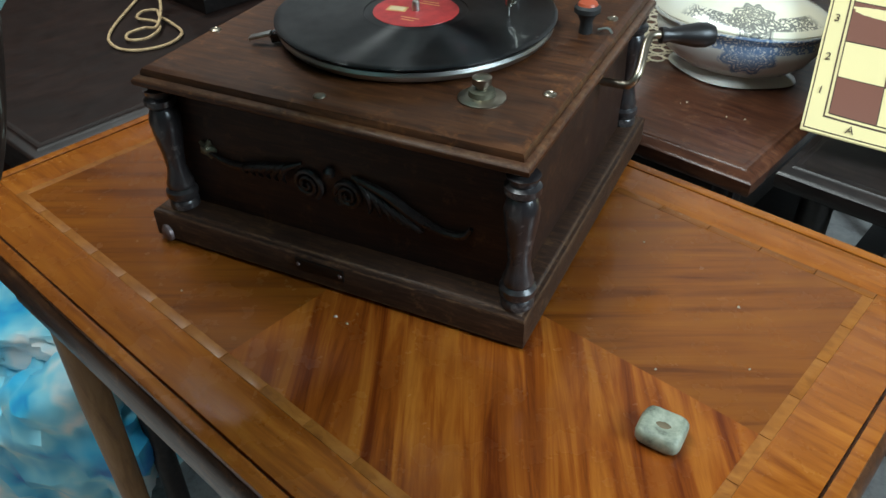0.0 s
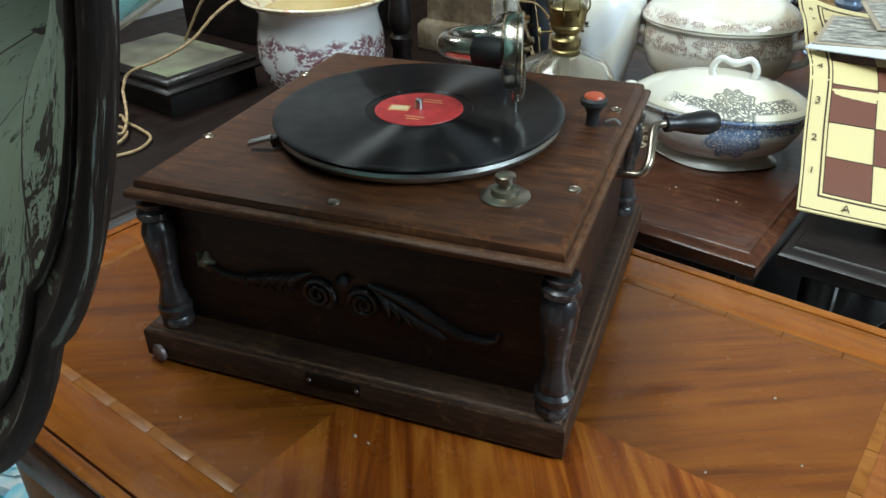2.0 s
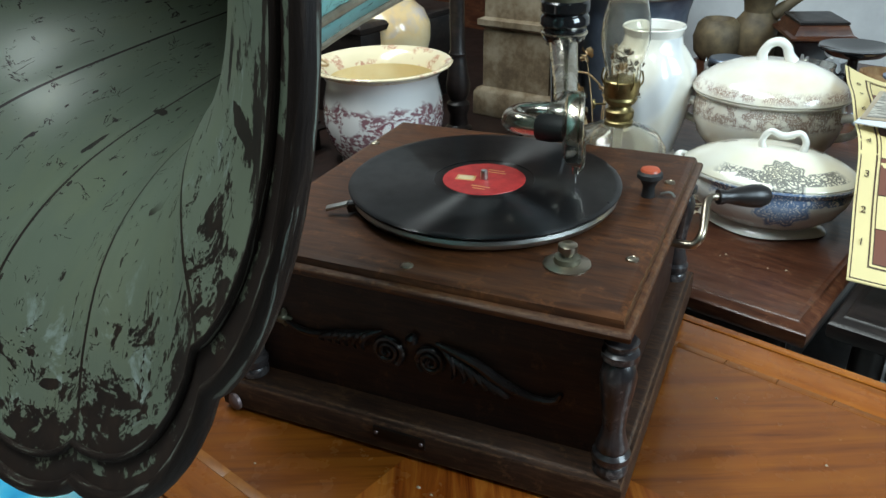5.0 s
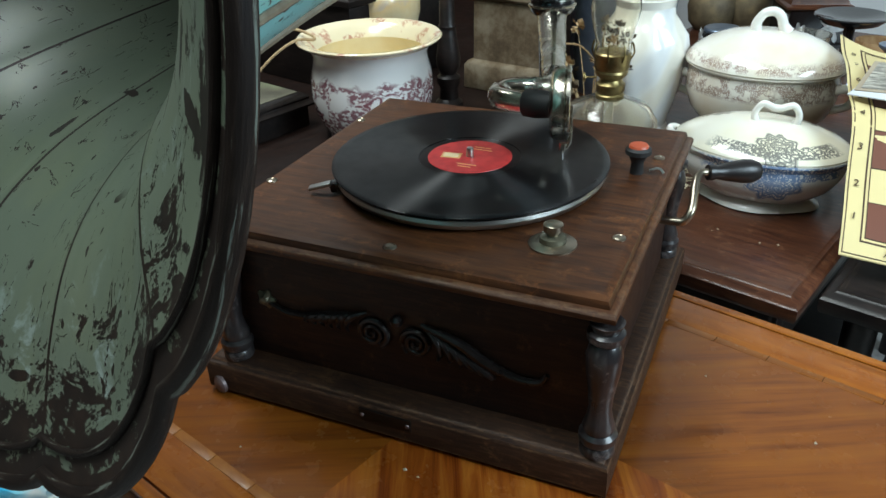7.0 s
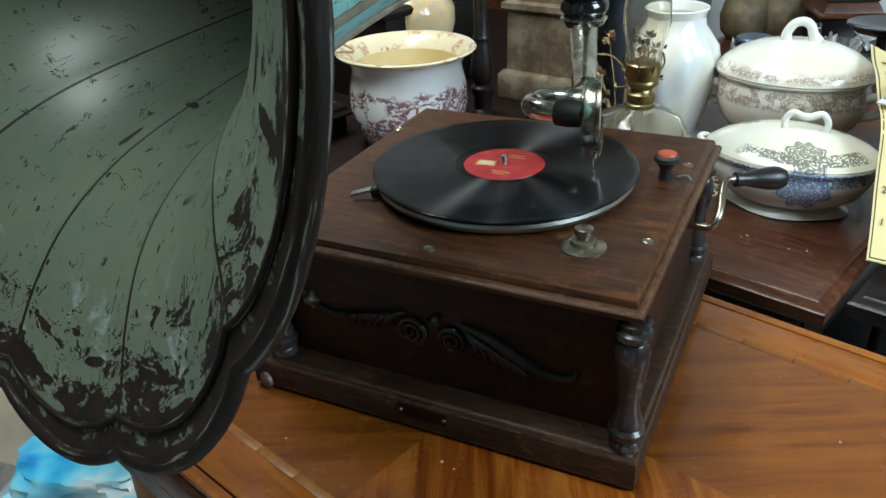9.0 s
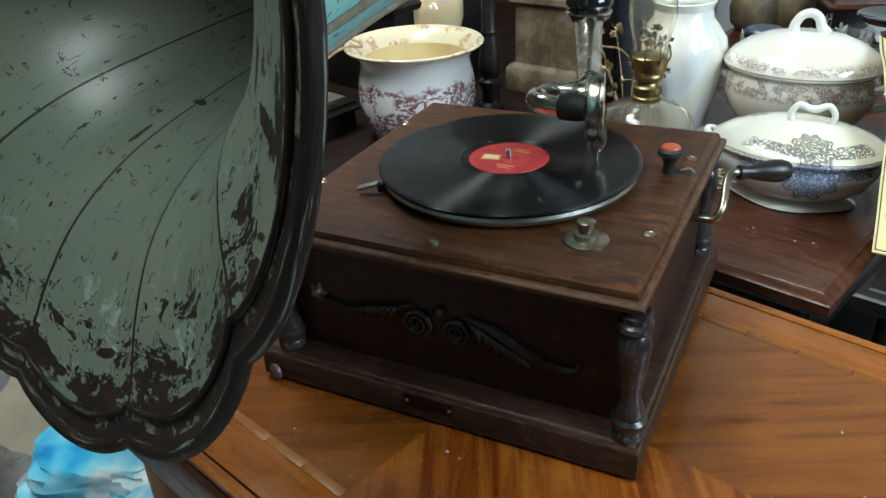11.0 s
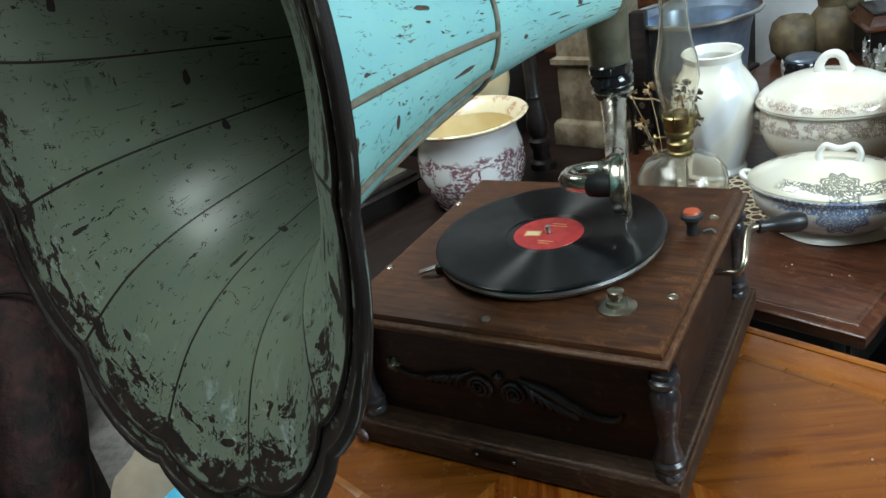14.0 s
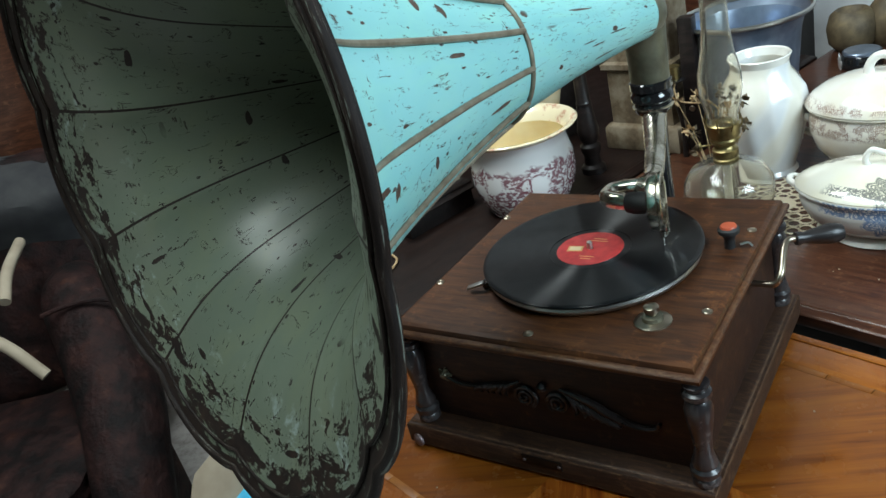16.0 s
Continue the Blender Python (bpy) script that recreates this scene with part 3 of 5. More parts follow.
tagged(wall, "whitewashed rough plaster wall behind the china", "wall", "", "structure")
wall = part("wall_west", boxed((ROOM[0] - 0.2, ROOM[1], FLOOR), (ROOM[0], ROOM[3], HIGH)), M["low_bounce_plaster"])
tagged(wall, "added brown plaster wall of the room, darkened to cut bounce", "wall", "", "structure")


def holed_wall(name, along, at, thick, lo, hi, hole, mat, label):
    """A wall with one opening (u0, u1, z0, z1); along: 'x' or 'y'."""
    bm = bmesh.new()
    u0, u1, z0, z1 = hole
    for a, b, c, d in ((lo, u0, FLOOR, HIGH), (u1, hi, FLOOR, HIGH), (u0, u1, FLOOR, z0), (u0, u1, z1, HIGH)):
        if b - a < 1e-4 or d - c < 1e-4:
            continue
        if along == "y":
            block(bm, (at, a, c), (at + thick, b, d))
        else:
            block(bm, (a, at, c), (b, at + thick, d))
    ob = part(name, bm, mat, None, "", False)
    return tagged(ob, label, "wall", "", "structure")


holed_wall("wall_east", "y", ROOM[2], 0.2, ROOM[1], ROOM[3], (-0.65, 0.45, 0.56, 1.64), M["low_bounce_plaster"], "added plaster wall, darkened to cut bounce, with the bright window opening")
holed_wall("wall_south", "x", ROOM[1] - 0.2, 0.2, ROOM[0] - 0.2, ROOM[2] + 0.2, (-1.92, -0.98, FLOOR, 1.3), M["low_bounce_plaster"], "added plaster wall, darkened to cut bounce, with an open doorway")
win = thing("window_1", pose(2.1, -0.10, 1.10), "painted wooden window frame open to daylight", "window", "", "structure")
for lo, hi in (((-0.03, -0.55, -0.54), (0.03, -0.50, 0.54)), ((-0.03, 0.50, -0.54), (0.03, 0.55, 0.54)), ((-0.03, -0.50, -0.54), (0.03, 0.50, -0.49)), ((-0.03, -0.50, 0.49), (0.03, 0.50, 0.54)), ((-0.03, -0.02, -0.49), (0.03, 0.02, 0.49))):
    part("window_frame", boxed(lo, hi, 0.004), M["window_frame"], win)

# ---- inlaid table ----
table = thing("inlaid_table", tab(0, 0), "polished orange-brown inlaid wooden table under the gramophone", "table")
A0, A1, B0, B1 = -0.250, 0.588, -0.130, 0.412
GA, GB = 0.018, 0.062
part("edge_frame", moulding((A0, B0, A1, B1), [(0.014, -0.050), (0.004, -0.046), (0.006, -0.040), (0.0, -0.034), (0.0, -0.014), (0.003, -0.008), (0.006, -0.005), (0.006, -0.004)]), M["table_edge"], table, "dark worn moulded edge")
part("apron", moulding((A0 + 0.03, B0 + 0.03, A1 - 0.03, B1 - 0.03), [(0, -0.14), (0, -0.05)]), M["table_edge"], table)


def slab(x0, y0, x1, y1, z0, z1, bevel=0.0006):
    return boxed((x0, y0, z0), (x1, y1, z1), bevel)


# outer lip, groove, border, inlay and field
L0 = 0.006
for nm, lo, hi in (("lip", (A0 + L0, B0 + L0), (A1 - L0, B0 + GA)), ("lip", (A0 + L0, B1 - GA), (A1 - L0, B1 - L0)), ("lip", (A0 + L0, B0 + GA), (A0 + GA, B1 - GA)), ("lip", (A1 - GA, B0 + GA), (A1 - L0, B1 - GA))):
    part(nm, slab(*lo, *hi, -0.02, 0.0005, 0.002), M["table_border"], table)
G = GA + 0.002
for lo, hi in (((A0 + G, B0 + G), (A1 - G, B0 + GB)), ((A0 + G, B1 - GB), (A1 - G, B1 - G)), ((A0 + G, B0 + GB), (A0 + GB, B1 - GB)), ((A1 - GB, B0 + GB), (A1 - G, B1 - GB))):
    part("border", slab(*lo, *hi, -0.02, 0.0), M["table_border"], table)
I = GB + 0.009
for lo, hi, along in (((A0 + GB, B0 + GB), (A1 - GB, B0 + I), 0), ((A0 + GB, B1 - I), (A1 - GB, B1 - GB), 0), ((A0 + GB, B0 + I), (A0 + I, B1 - I), 1), ((A1 - I, B0 + I), (A1 - GB, B1 - I), 1)):
    span = hi[along] - lo[along]
    count = max(1, round(span / 0.05))
    for k in range(count):
        p, q = list(lo), list(hi)
        p[along], q[along] = lo[along] + span * k / count + 0.0003, lo[along] + span * (k + 1) / count - 0.0003
        part("inlay_strip", slab(*p, *q, -0.02, 0.0002, 0.0002), M["table_wood" if lo[1] > 0.3 else "table_inlay"], table)
# field
FA0, FA1, FB0, FB1 = A0 + I, A1 - I, B0 + I, B1 - I
MA, MB = (FA0 + FA1) / 2, (FB0 + FB1) / 2


def veneer(corners, mat, name):
    bm = bmesh.new()
    top = [bm.verts.new((x, y, 0.0)) for x, y in corners]
    low = [bm.verts.new((x, y, -0.02)) for x, y in corners]
    bm.faces.new(top)
    for k in range(len(corners)):
        j = (k + 1) % len(corners)
        bm.faces.new((top[j], top[k], low[k], low[j]))
    bmesh.ops.recalc_face_normals(bm, faces=bm.faces)
    return part(name, bm, mat, table, "", False)


# four quarters, their grain running out from the middle
for corners, mat in ((((FA0, FB0), (MA, FB0), (MA, MB), (FA0, MB)), "table_wood_rising"), (((MA, FB0), (FA1, FB0), (FA1, MB), (MA, MB)), "table_wood_flame"), (((MA, MB), (FA1, MB), (FA1, FB1), (MA, FB1)), "table_wood_rising"), (((FA0, MB), (MA, MB), (MA, FB1), (FA0, FB1)), "table_wood_flame")):
    veneer(corners, M[mat], "quarter_veneer")
for x, y in ((A0 + 0.06, B0 + 0.06), (A1 - 0.06, B0 + 0.06), (A0 + 0.06, B1 - 0.06), (A1 - 0.06, B1 - 0.06)):
    part("leg", lathe([(0.022, -0.05), (0.022, -0.14), (0.018, -0.16), (0.020, -0.3), (0.013, FLOOR)], 20, bm=None), M["leg_wood"], table, "plain light brown wooden leg", at=pose(x, y, 0))

# ---- gramophone ----
W, D = 0.35, 0.35
TOP = 0.172
gram = thing("gramophone", pose(0, 0, 0), "antique horn gramophone with turned-post wooden case playing a record", "gramophone")
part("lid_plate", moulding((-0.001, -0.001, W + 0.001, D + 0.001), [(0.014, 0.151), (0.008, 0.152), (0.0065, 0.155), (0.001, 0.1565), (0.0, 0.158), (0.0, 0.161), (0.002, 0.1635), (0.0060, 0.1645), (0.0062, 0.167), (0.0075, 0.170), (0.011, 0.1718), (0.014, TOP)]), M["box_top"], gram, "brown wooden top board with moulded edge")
part("plinth", moulding((-0.012, -0.006, W + 0.006, D + 0.008), [(0.003, 0.003), (0.0, 0.0045), (0.0, 0.0290), (0.0015, 0.0315), (0.0040, 0.0322), (0.0055, 0.0343), (0.0075, 0.035), (0.021, 0.035)]), M["plinth_wood"], gram, "worn dark moulded plinth")
for x0, x1, y0, y1 in ((-0.007, 0.05, -0.003, 0.05), (W - 0.05, W + 0.005, -0.003, 0.05), (-0.007, 0.05, D - 0.05, D + 0.006), (W - 0.05, W + 0.005, D - 0.05, D + 0.006)):
    part("foot", boxed((x0, y0, 0.0), (x1, y1, 0.003), 0.0006), M["box_wood"], gram)
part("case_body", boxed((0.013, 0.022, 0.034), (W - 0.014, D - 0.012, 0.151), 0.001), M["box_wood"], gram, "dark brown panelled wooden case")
POST = [(0.0135, 0.0), (0.0135, 0.006), (0.012, 0.008), (0.0145, 0.012), (0.0145, 0.017), (0.0115, 0.020), (0.0125, 0.024), (0.0105, 0.030), (0.0085, 0.040), (0.0095, 0.055), (0.0125, 0.075), (0.0135, 0.088), (0.0115, 0.096), (0.0095, 0.099), (0.0135, 0.103), (0.0135, 0.108), (0.010, 0.110), (0.0125, 0.1165)]
for x, y in ((0.013, 0.012), (W - 0.007, 0.011), (0.014, D - 0.014), (W - 0.013, D - 0.018)):
    part("turned_post", lathe(POST, 28), M["post_wood"], gram, "worn turned wooden corner post with grey sheen painted in", at=pose(x, y, 0.035))


def scroll(cx, cz, turns, r0, r1, hand, start, y=0.021):
    pts = []
    for k in range(30):
        f = k / 29
        a = start + hand * f * turns * 2 * math.pi
        r = r0 + (r1 - r0) * f
        pts.append((cx + r * math.cos(a), y - 0.001 - 0.003 * (1 - f), cz + r * math.sin(a), 0.0022 * (0.6 + 0.8 * f)))
    return tube(pts, 8, 2)


# carved ornament on the front panel
carv = part("carved_ornament", scroll(0.150, 0.088, 2.3, 0.002, 0.0140, -1, 0.9), M["carving"], gram, "black carved scroll ornament")
part("scroll", scroll(0.190, 0.087, 2.3, 0.002, 0.0135, 1, 2.2), M["carving"], carv)
for k in range(6):
    part("leaf_flute", tube([(0.196 + 0.006 * k, 0.020, 0.106 - 0.0025 * k, 0.0012), (0.210 + 0.007 * k, 0.0150, 0.097 - 0.0030 * k, 0.0032), (0.213 + 0.0085 * k, 0.0150, 0.086 - 0.0022 * k, 0.0026), (0.208 + 0.010 * k, 0.020, 0.074 - 0.0006 * k, 0.0010)], 8, 5), M["carving"], carv)
    part("leaf_flute", tube([(0.146 - 0.006 * k, 0.020, 0.106 - 0.0015 * k, 0.0012), (0.133 - 0.007 * k, 0.0150, 0.101 - 0.0015 * k, 0.0032), (0.128 - 0.008 * k, 0.0155, 0.091 - 0.0005 * k, 0.0022), (0.127 - 0.008 * k, 0.020, 0.082, 0.0008)], 8, 5), M["carving"], carv)
part("vine", tube([(0.112, 0.019, 0.098, 0.002), (0.086, 0.0185, 0.089, 0.0035), (0.066, 0.019, 0.088, 0.003), (0.050, 0.019, 0.094, 0.002)], 8), M["carving"], carv)
part("vine", tube([(0.196, 0.018, 0.107, 0.002), (0.228, 0.0165, 0.099, 0.004), (0.252, 0.0175, 0.085, 0.0045), (0.276, 0.019, 0.076, 0.0032), (0.294, 0.019, 0.078, 0.003), (0.300, 0.019, 0.086, 0.002)], 8), M["carving"], carv)
part("bud", lathe([(0, -0.004), (0.005, -0.001), (0.0055, 0.003), (0.003, 0.006), (0, 0.008)], 12), M["carving"], carv, at=pose(0.174, 0.018, 0.104))
ros = part("rosette", lathe([(0.008, 0), (0.008, 0.002), (0.0055, 0.0035), (0.0038, 0.006), (0.0, 0.007)], 24, ripple=lambda a, i: 1 + 0.25 * math.cos(5 * a) * (i < 3)), M["olive_metal"], gram, "tarnished metal rosette", at=pose(0.046, 0.022, 0.096, 90))
plate = part("name_plate", boxed((-0.024, -0.001, -0.006), (0.024, 0.001, 0.006), 0.0006), M["cap_black"], gram, "small dark plate", at=pose(0.170, -0.0064, 0.0215))
for x in (-0.021, 0.021):
    part("pin", lathe([(0.002, 0), (0.0017, 0.001), (0, 0.0016)], 10), M["cap_dull"], plate, at=pose(x, -0.001, 0, 90))
for x, y in ((0.172, 0.020), (0.331, 0.094), (0.014, 0.094), (0.014, 0.262), (0.331, 0.262)):
    sc = part("screw", lathe([(0.0052, 0), (0.0050, 0.001), (0.0036, 0.0017), (0.003, 0.0012), (0, 0.0019)], 16), M["nickel"], gram, "nickel screw in a cup washer", at=pose(x, y, TOP))
# speed dial
dial = part("speed_dial", lathe([(0.0185, 0), (0.0185, 0.0012), (0.016, 0.0022), (0.010, 0.003), (0.0095, 0.006), (0, 0.006)], 36), M["nickel"], gram, "nickel speed dial", at=pose(0.286, 0.068, TOP))
part("dial_skirt", lathe([(0.0105, 0.003), (0.0100, 0.007), (0.006, 0.008), (0, 0.008)], 30), M["olive_metal"], dial)
part("dial_knob", lathe([(0.0045, 0.006), (0.0045, 0.011), (0.0075, 0.012), (0.0075, 0.017), (0.006, 0.018), (0, 0.018)], 24), M["nickel"], dial)
# dark button by the back corner, with a red cap
stop = part("needle_cup", lathe([(0.006, 0), (0.0055, 0.010), (0.008, 0.016), (0.0115, 0.019), (0.0115, 0.023), (0.0095, 0.025), (0, 0.025)], 24), M["rubber"], gram, "small black turned cup", at=pose(0.318, 0.222, TOP))
part("cap", lathe([(0.0092, 0.0245), (0.008, 0.027), (0, 0.0285)], 20), M["button_red"], stop, "dull red cap")
part("hook", tube([(0.329, 0.222, TOP + 0.004, 0.0012), (0.337, 0.224, TOP + 0.006, 0.0012), (0.342, 0.222, TOP + 0.003, 0.0012)], 8, 4), M["steel"], gram)
# brake lever
lev = part("brake_lever", boxed((-0.008, -0.004, 0.0), (0.012, 0.004, 0.003), 0.0008), M["steel"], gram, "small steel brake lever", at=pose(0.070, 0.084, TOP + 0.006, 0, -14, 20))
part("bracket", boxed((-0.004, -0.006, -0.007), (0.014, 0.006, 0.001), 0.001), M["black_gloss"], lev, at=pose(0.014, 0.004, 0.0))
# turntable
PX, PY = 0.177, 0.172
plat = part("turntable", lathe([(0.03, 0.006), (0.112, 0.006), (0.119, 0.007), (0.1215, 0.010), (0.1225, 0.0125), (0.1215, 0.0155), (0.119, 0.0165), (0, 0.0165)], 96), M["steel"], gram, "nickel-rimmed turntable", at=pose(PX, PY, TOP - 0.004))
part("felt_mat", lathe([(0.118, 0.0165), (0.118, 0.0178), (0, 0.0178)], 64), M["felt"], plat)
part("spindle", lathe([(0.0035, 0.0), (0.0035, 0.026), (0.0028, 0.0285), (0, 0.0295)], 16), M["steel"], plat)
# crank
crank = part("crank", tube([(W - 0.02, 0.213, 0.134, 0.0038), (W + 0.006, 0.213, 0.134, 0.0038), (W + 0.015, 0.213, 0.136, 0.0038), (W + 0.020, 0.219, 0.146, 0.0038), (W + 0.018, 0.244, 0.161, 0.0038), (W + 0.020, 0.256, 0.165, 0.0036), (W + 0.028, 0.264, 0.164, 0.004)], 12, 8), M["nickel"], gram, "bent nickel crank arm")
part("crank_grip", lathe([(0.004, 0), (0.0072, 0.001), (0.0075, 0.005), (0.006, 0.009), (0.0085, 0.020), (0.0112, 0.036), (0.0112, 0.044), (0.0085, 0.051), (0, 0.054)], 24), M["grip_black"], crank, "black turned grip", at=pose(W + 0.025, 0.262, 0.164, 0, 94, 34))


# tone arm
arm = part("tone_arm", tube([(0.186, 0.387, 0.272, 0.0165), (0.194, 0.362, 0.262, 0.0145), (0.210, 0.315, 0.246, 0.0125), (0.222, 0.275, 0.237, 0.0115)], 20, 8), M["chrome"], gram, "tapered chrome tone arm")
part("gooseneck", tube([(0.222, 0.275, 0.237, 0.0110), (0.226, 0.255, 0.236, 0.0105), (0.220, 0.238, 0.236, 0.0102), (0.204, 0.232, 0.236, 0.0102), (0.191, 0.224, 0.235, 0.0102), (0.190, 0.211, 0.234, 0.0102), (0.200, 0.203, 0.234, 0.0100), (0.222, 0.199, 0.234, 0.0095)], 18, 8), M["chrome"], arm, "chrome gooseneck bend")
part("rubber_sleeve", tube([(0.220, 0.199, 0.234, 0.012), (0.232, 0.197, 0.235, 0.0125), (0.246, 0.195, 0.236, 0.011)], 18, 5), M["rubber"], arm, "black rubber sleeve")
SBM = pose(0.246, 0.195, 0.238, 0, 90, 15)
sb = part("soundbox", lathe([(0.008, -0.004), (0.026, -0.002), (0.0305, 0.0), (0.0315, 0.003), (0.0315, 0.009), (0.0295, 0.0105), (0.028, 0.0095), (0.025, 0.0095), (0.0245, 0.007), (0, 0.007)], 48), M["chrome"], arm, "round nickel soundbox", at=SBM)
part("rim_ring", lathe([(0.030, 0.010), (0.0318, 0.011), (0.0318, 0.0135), (0.0295, 0.0145), (0.0265, 0.0135), (0.0265, 0.010)], 48, caps=(False, False)), M["chrome"], sb)
part("diaphragm", lathe([(0.0245, 0.0072), (0.0245, 0.0082), (0.004, 0.0086), (0, 0.0105)], 40), M["nickel"], sb)
part("stylus_bar", tube([(0.262, 0.197, 0.236, 0.0012), (0.263, 0.194, 0.208, 0.0017), (0.260, 0.193, 0.200, 0.003)], 8, 5), M["chrome"], arm)
part("needle_holder", tube([(0.257, 0.1935, 0.203, 0.0042), (0.257, 0.1925, 0.197, 0.0038)], 12, 3), M["chrome"], arm)
part("needle", tube([(0.257, 0.1925, 0.198, 0.0008), (0.258, 0.190, 0.1885, 0.0004)], 6, 3), M["steel"], arm)

# horn elbow and back bracket
HC, HD = Vector((0.0322, -0.2148, 0.4655)), Vector((-0.26981, -0.95682, 0.10813)).normalized()
throat = HC - HD * 0.598
elbow = part("horn_elbow", tube([(*(HC - HD * 0.585), 0.0285), (*(HC - HD * 0.605), 0.0285), (0.187, 0.381, 0.396, 0.028), (0.186, 0.386, 0.372, 0.0265), (0.186, 0.387, 0.350, 0.025), (0.186, 0.387, 0.312, 0.0245)], 28, 8), M["olive_metal"], gram, "dull olive metal elbow pipe")
part("collar", lathe([(0.0245, 0.045), (0.0265, 0.043), (0.0265, 0.034), (0.0235, 0.031), (0.0265, 0.027), (0.0265, 0.020), (0.023, 0.016), (0.0245, 0.010), (0.0225, 0.004), (0.018, 0.0)], 36), M["black_gloss"], elbow, "glossy black collar", at=pose(0.186, 0.387, 0.268))
part("collar_ring", lathe([(0.0238, 0), (0.0256, 0.001), (0.0256, 0.003), (0.0238, 0.004)], 36, caps=(False, False)), M["chrome"], elbow, at=pose(0.186, 0.387, 0.277))
part("back_bracket", tube([(0.186, 0.352, 0.10, 0.012), (0.186, 0.385, 0.13, 0.013), (0.186, 0.389, 0.19, 0.012), (0.186, 0.388, 0.262, 0.015)], 16, 8), M["black_gloss"], gram, "black back bracket")

# horn
PETALS, PHASE = 12, 0.0744
HU = HD.cross(Vector((0, 0, 1))).normalized()
HV = HU.cross(HD)
RP = [(0.0, 0.2925), (0.010, 0.270), (0.030, 0.225), (0.050, 0.197), (0.075, 0.174), (0.105, 0.154), (0.166, 0.127), (0.25, 0.094), (0.346, 0.064), (0.47, 0.0415), (0.598, 0.0265)]


def horn_radius(s):
    for (a, ra), (b, rb) in zip(RP, RP[1:]):
        if s <= b:
            f = (s - a) / (b - a)
            return ra + (rb - ra) * f
    return RP[-1][1]


def smooth_radius(s):
    w = 0.012 + 0.1 * min(s, 0.2)
    return sum(horn_radius(min(max(s + w * k / 3, 0), 0.598)) for k in range(-3, 4)) / 7 if s > 0.004 else horn_radius(s)


def horn_point(s, u, grow=0.0):
    """s: metres back from the rim; u: petals round; grow: outwards."""
    a = PHASE - 2 * math.pi * u / PETALS
    f = u - math.floor(u)
    lobe = math.sin(math.pi * f) ** 0.75
    fade = math.exp(-s / 0.045)
    r = smooth_radius(s) + 0.0105 * lobe * fade - 0.006 * (1 - lobe) * math.exp(-s / 0.12) * min(1, s / 0.02) + grow
    back = -0.0035 * lobe * math.exp(-s / 0.03)
    return HC - HD * (s + back) + (HU * math.cos(a) + HV * math.sin(a)) * r


def arc_from_rim(s):
    """Length along the horn's surface from its rim."""
    total, steps = 0.0, 24
    for k in range(steps):
        a, b = s * k / steps, s * (k + 1) / steps
        total += math.hypot(b - a, horn_radius(b) - horn_radius(a))
    return total


def horn_shell(s0, s1, grow, rows, flip):
    bm = bmesh.new()
    uvl = bm.loops.layers.uv.new("UVMap")
    per = 12
    grid = []
    for i in range(rows + 1):
        f = i / rows
        s = s0 + (s1 - s0) * f**1.6
        grid.append([(bm.verts.new(horn_point(s, k / per, grow)), k / per, s) for k in range(PETALS * per)])
    n = PETALS * per
    for a, b in zip(grid, grid[1:]):
        for k in range(n):
            q = [a[k], a[(k + 1) % n], b[(k + 1) % n], b[k]]
            us = [k / per, (k + 1) / per, (k + 1) / per, k / per]
            if flip:
                q, us = q[::-1], us[::-1]
            face = bm.faces.new([v[0] for v in q])
            for loop, v, u in zip(face.loops, q, us):
                loop[uvl].uv = (u, arc_from_rim(v[2]))
    return bm


horn = thing("gramophone_horn", Matrix.Identity(4), "flared petal horn in chipped pale turquoise paint with worn brown rim", "horn")
part("inner_shell", horn_shell(0.0, 0.346, 0.0, 40, True), M["horn_inside"], horn, "scratched grey-green inner face with dark flaking rim")
part("outer_shell", horn_shell(0.004, 0.346, 0.0016, 40, False), M["horn_outside"], horn, "chipped turquoise outer face")
part("neck_cone", horn_shell(0.347, 0.596, 0.0022, 14, False), M["horn_outside"], horn, "chipped turquoise neck")


def bead(points, r, steps=8):
    return tube([(*p, r) for p in points], steps, 1)


rim_pts = [horn_point(0.0, k / 12, 0.001) for k in range(PETALS * 12)]


def closed_tube(points, r, steps=10):
    bm = bmesh.new()
    uvl = bm.loops.layers.uv.new("UVMap")
    n, rings = len(points), []
    for i, p in enumerate(points):
        d = (points[(i + 1) % n] - points[i - 1]).normalized()
        out = (p - HC)
        out = (out - d * out.dot(d)).normalized()
        w = d.cross(out)
        rings.append([bm.verts.new(p + r * (math.cos(t) * out + math.sin(t) * w)) for t in (2 * math.pi * k / steps for k in range(steps))])
    for i in range(n):
        a, b = rings[i], rings[(i + 1) % n]
        for k in range(steps):
            face = bm.faces.new((a[k], a[(k + 1) % steps], b[(k + 1) % steps], b[k]))
            for loop, (u, v) in zip(face.loops, ((i, k), (i, k + 1), (i + 1, k + 1), (i + 1, k))):
                loop[uvl].uv = (u / 12, v / steps)
    bmesh.ops.recalc_face_normals(bm, faces=bm.faces)
    return bm


part("rim_rib", closed_tube([horn_point(0.0045, k / 12, -0.0006) for k in range(PETALS * 12)], 0.0019), M["horn_rim"], horn, "raised rib inside the rim")
part("rolled_rim", closed_tube(rim_pts, 0.0040), M["horn_rim"], horn, "rolled dark brown rim bead")
part("joint_ring", closed_tube([horn_point(0.346, k / 6, 0.003) for k in range(PETALS * 6)], 0.0025), M["seam_strip"], horn, "brown joint ring")
for k in range(PETALS):
    part("seam_strip", tube([(*horn_point(0.012 + (0.346 - 0.012) * j / 16, k, 0.0036), 0.0013 + 0.0017 * min(1.0, j / 6)) for j in range(17)], 8, 2), M["seam_strip"], horn)


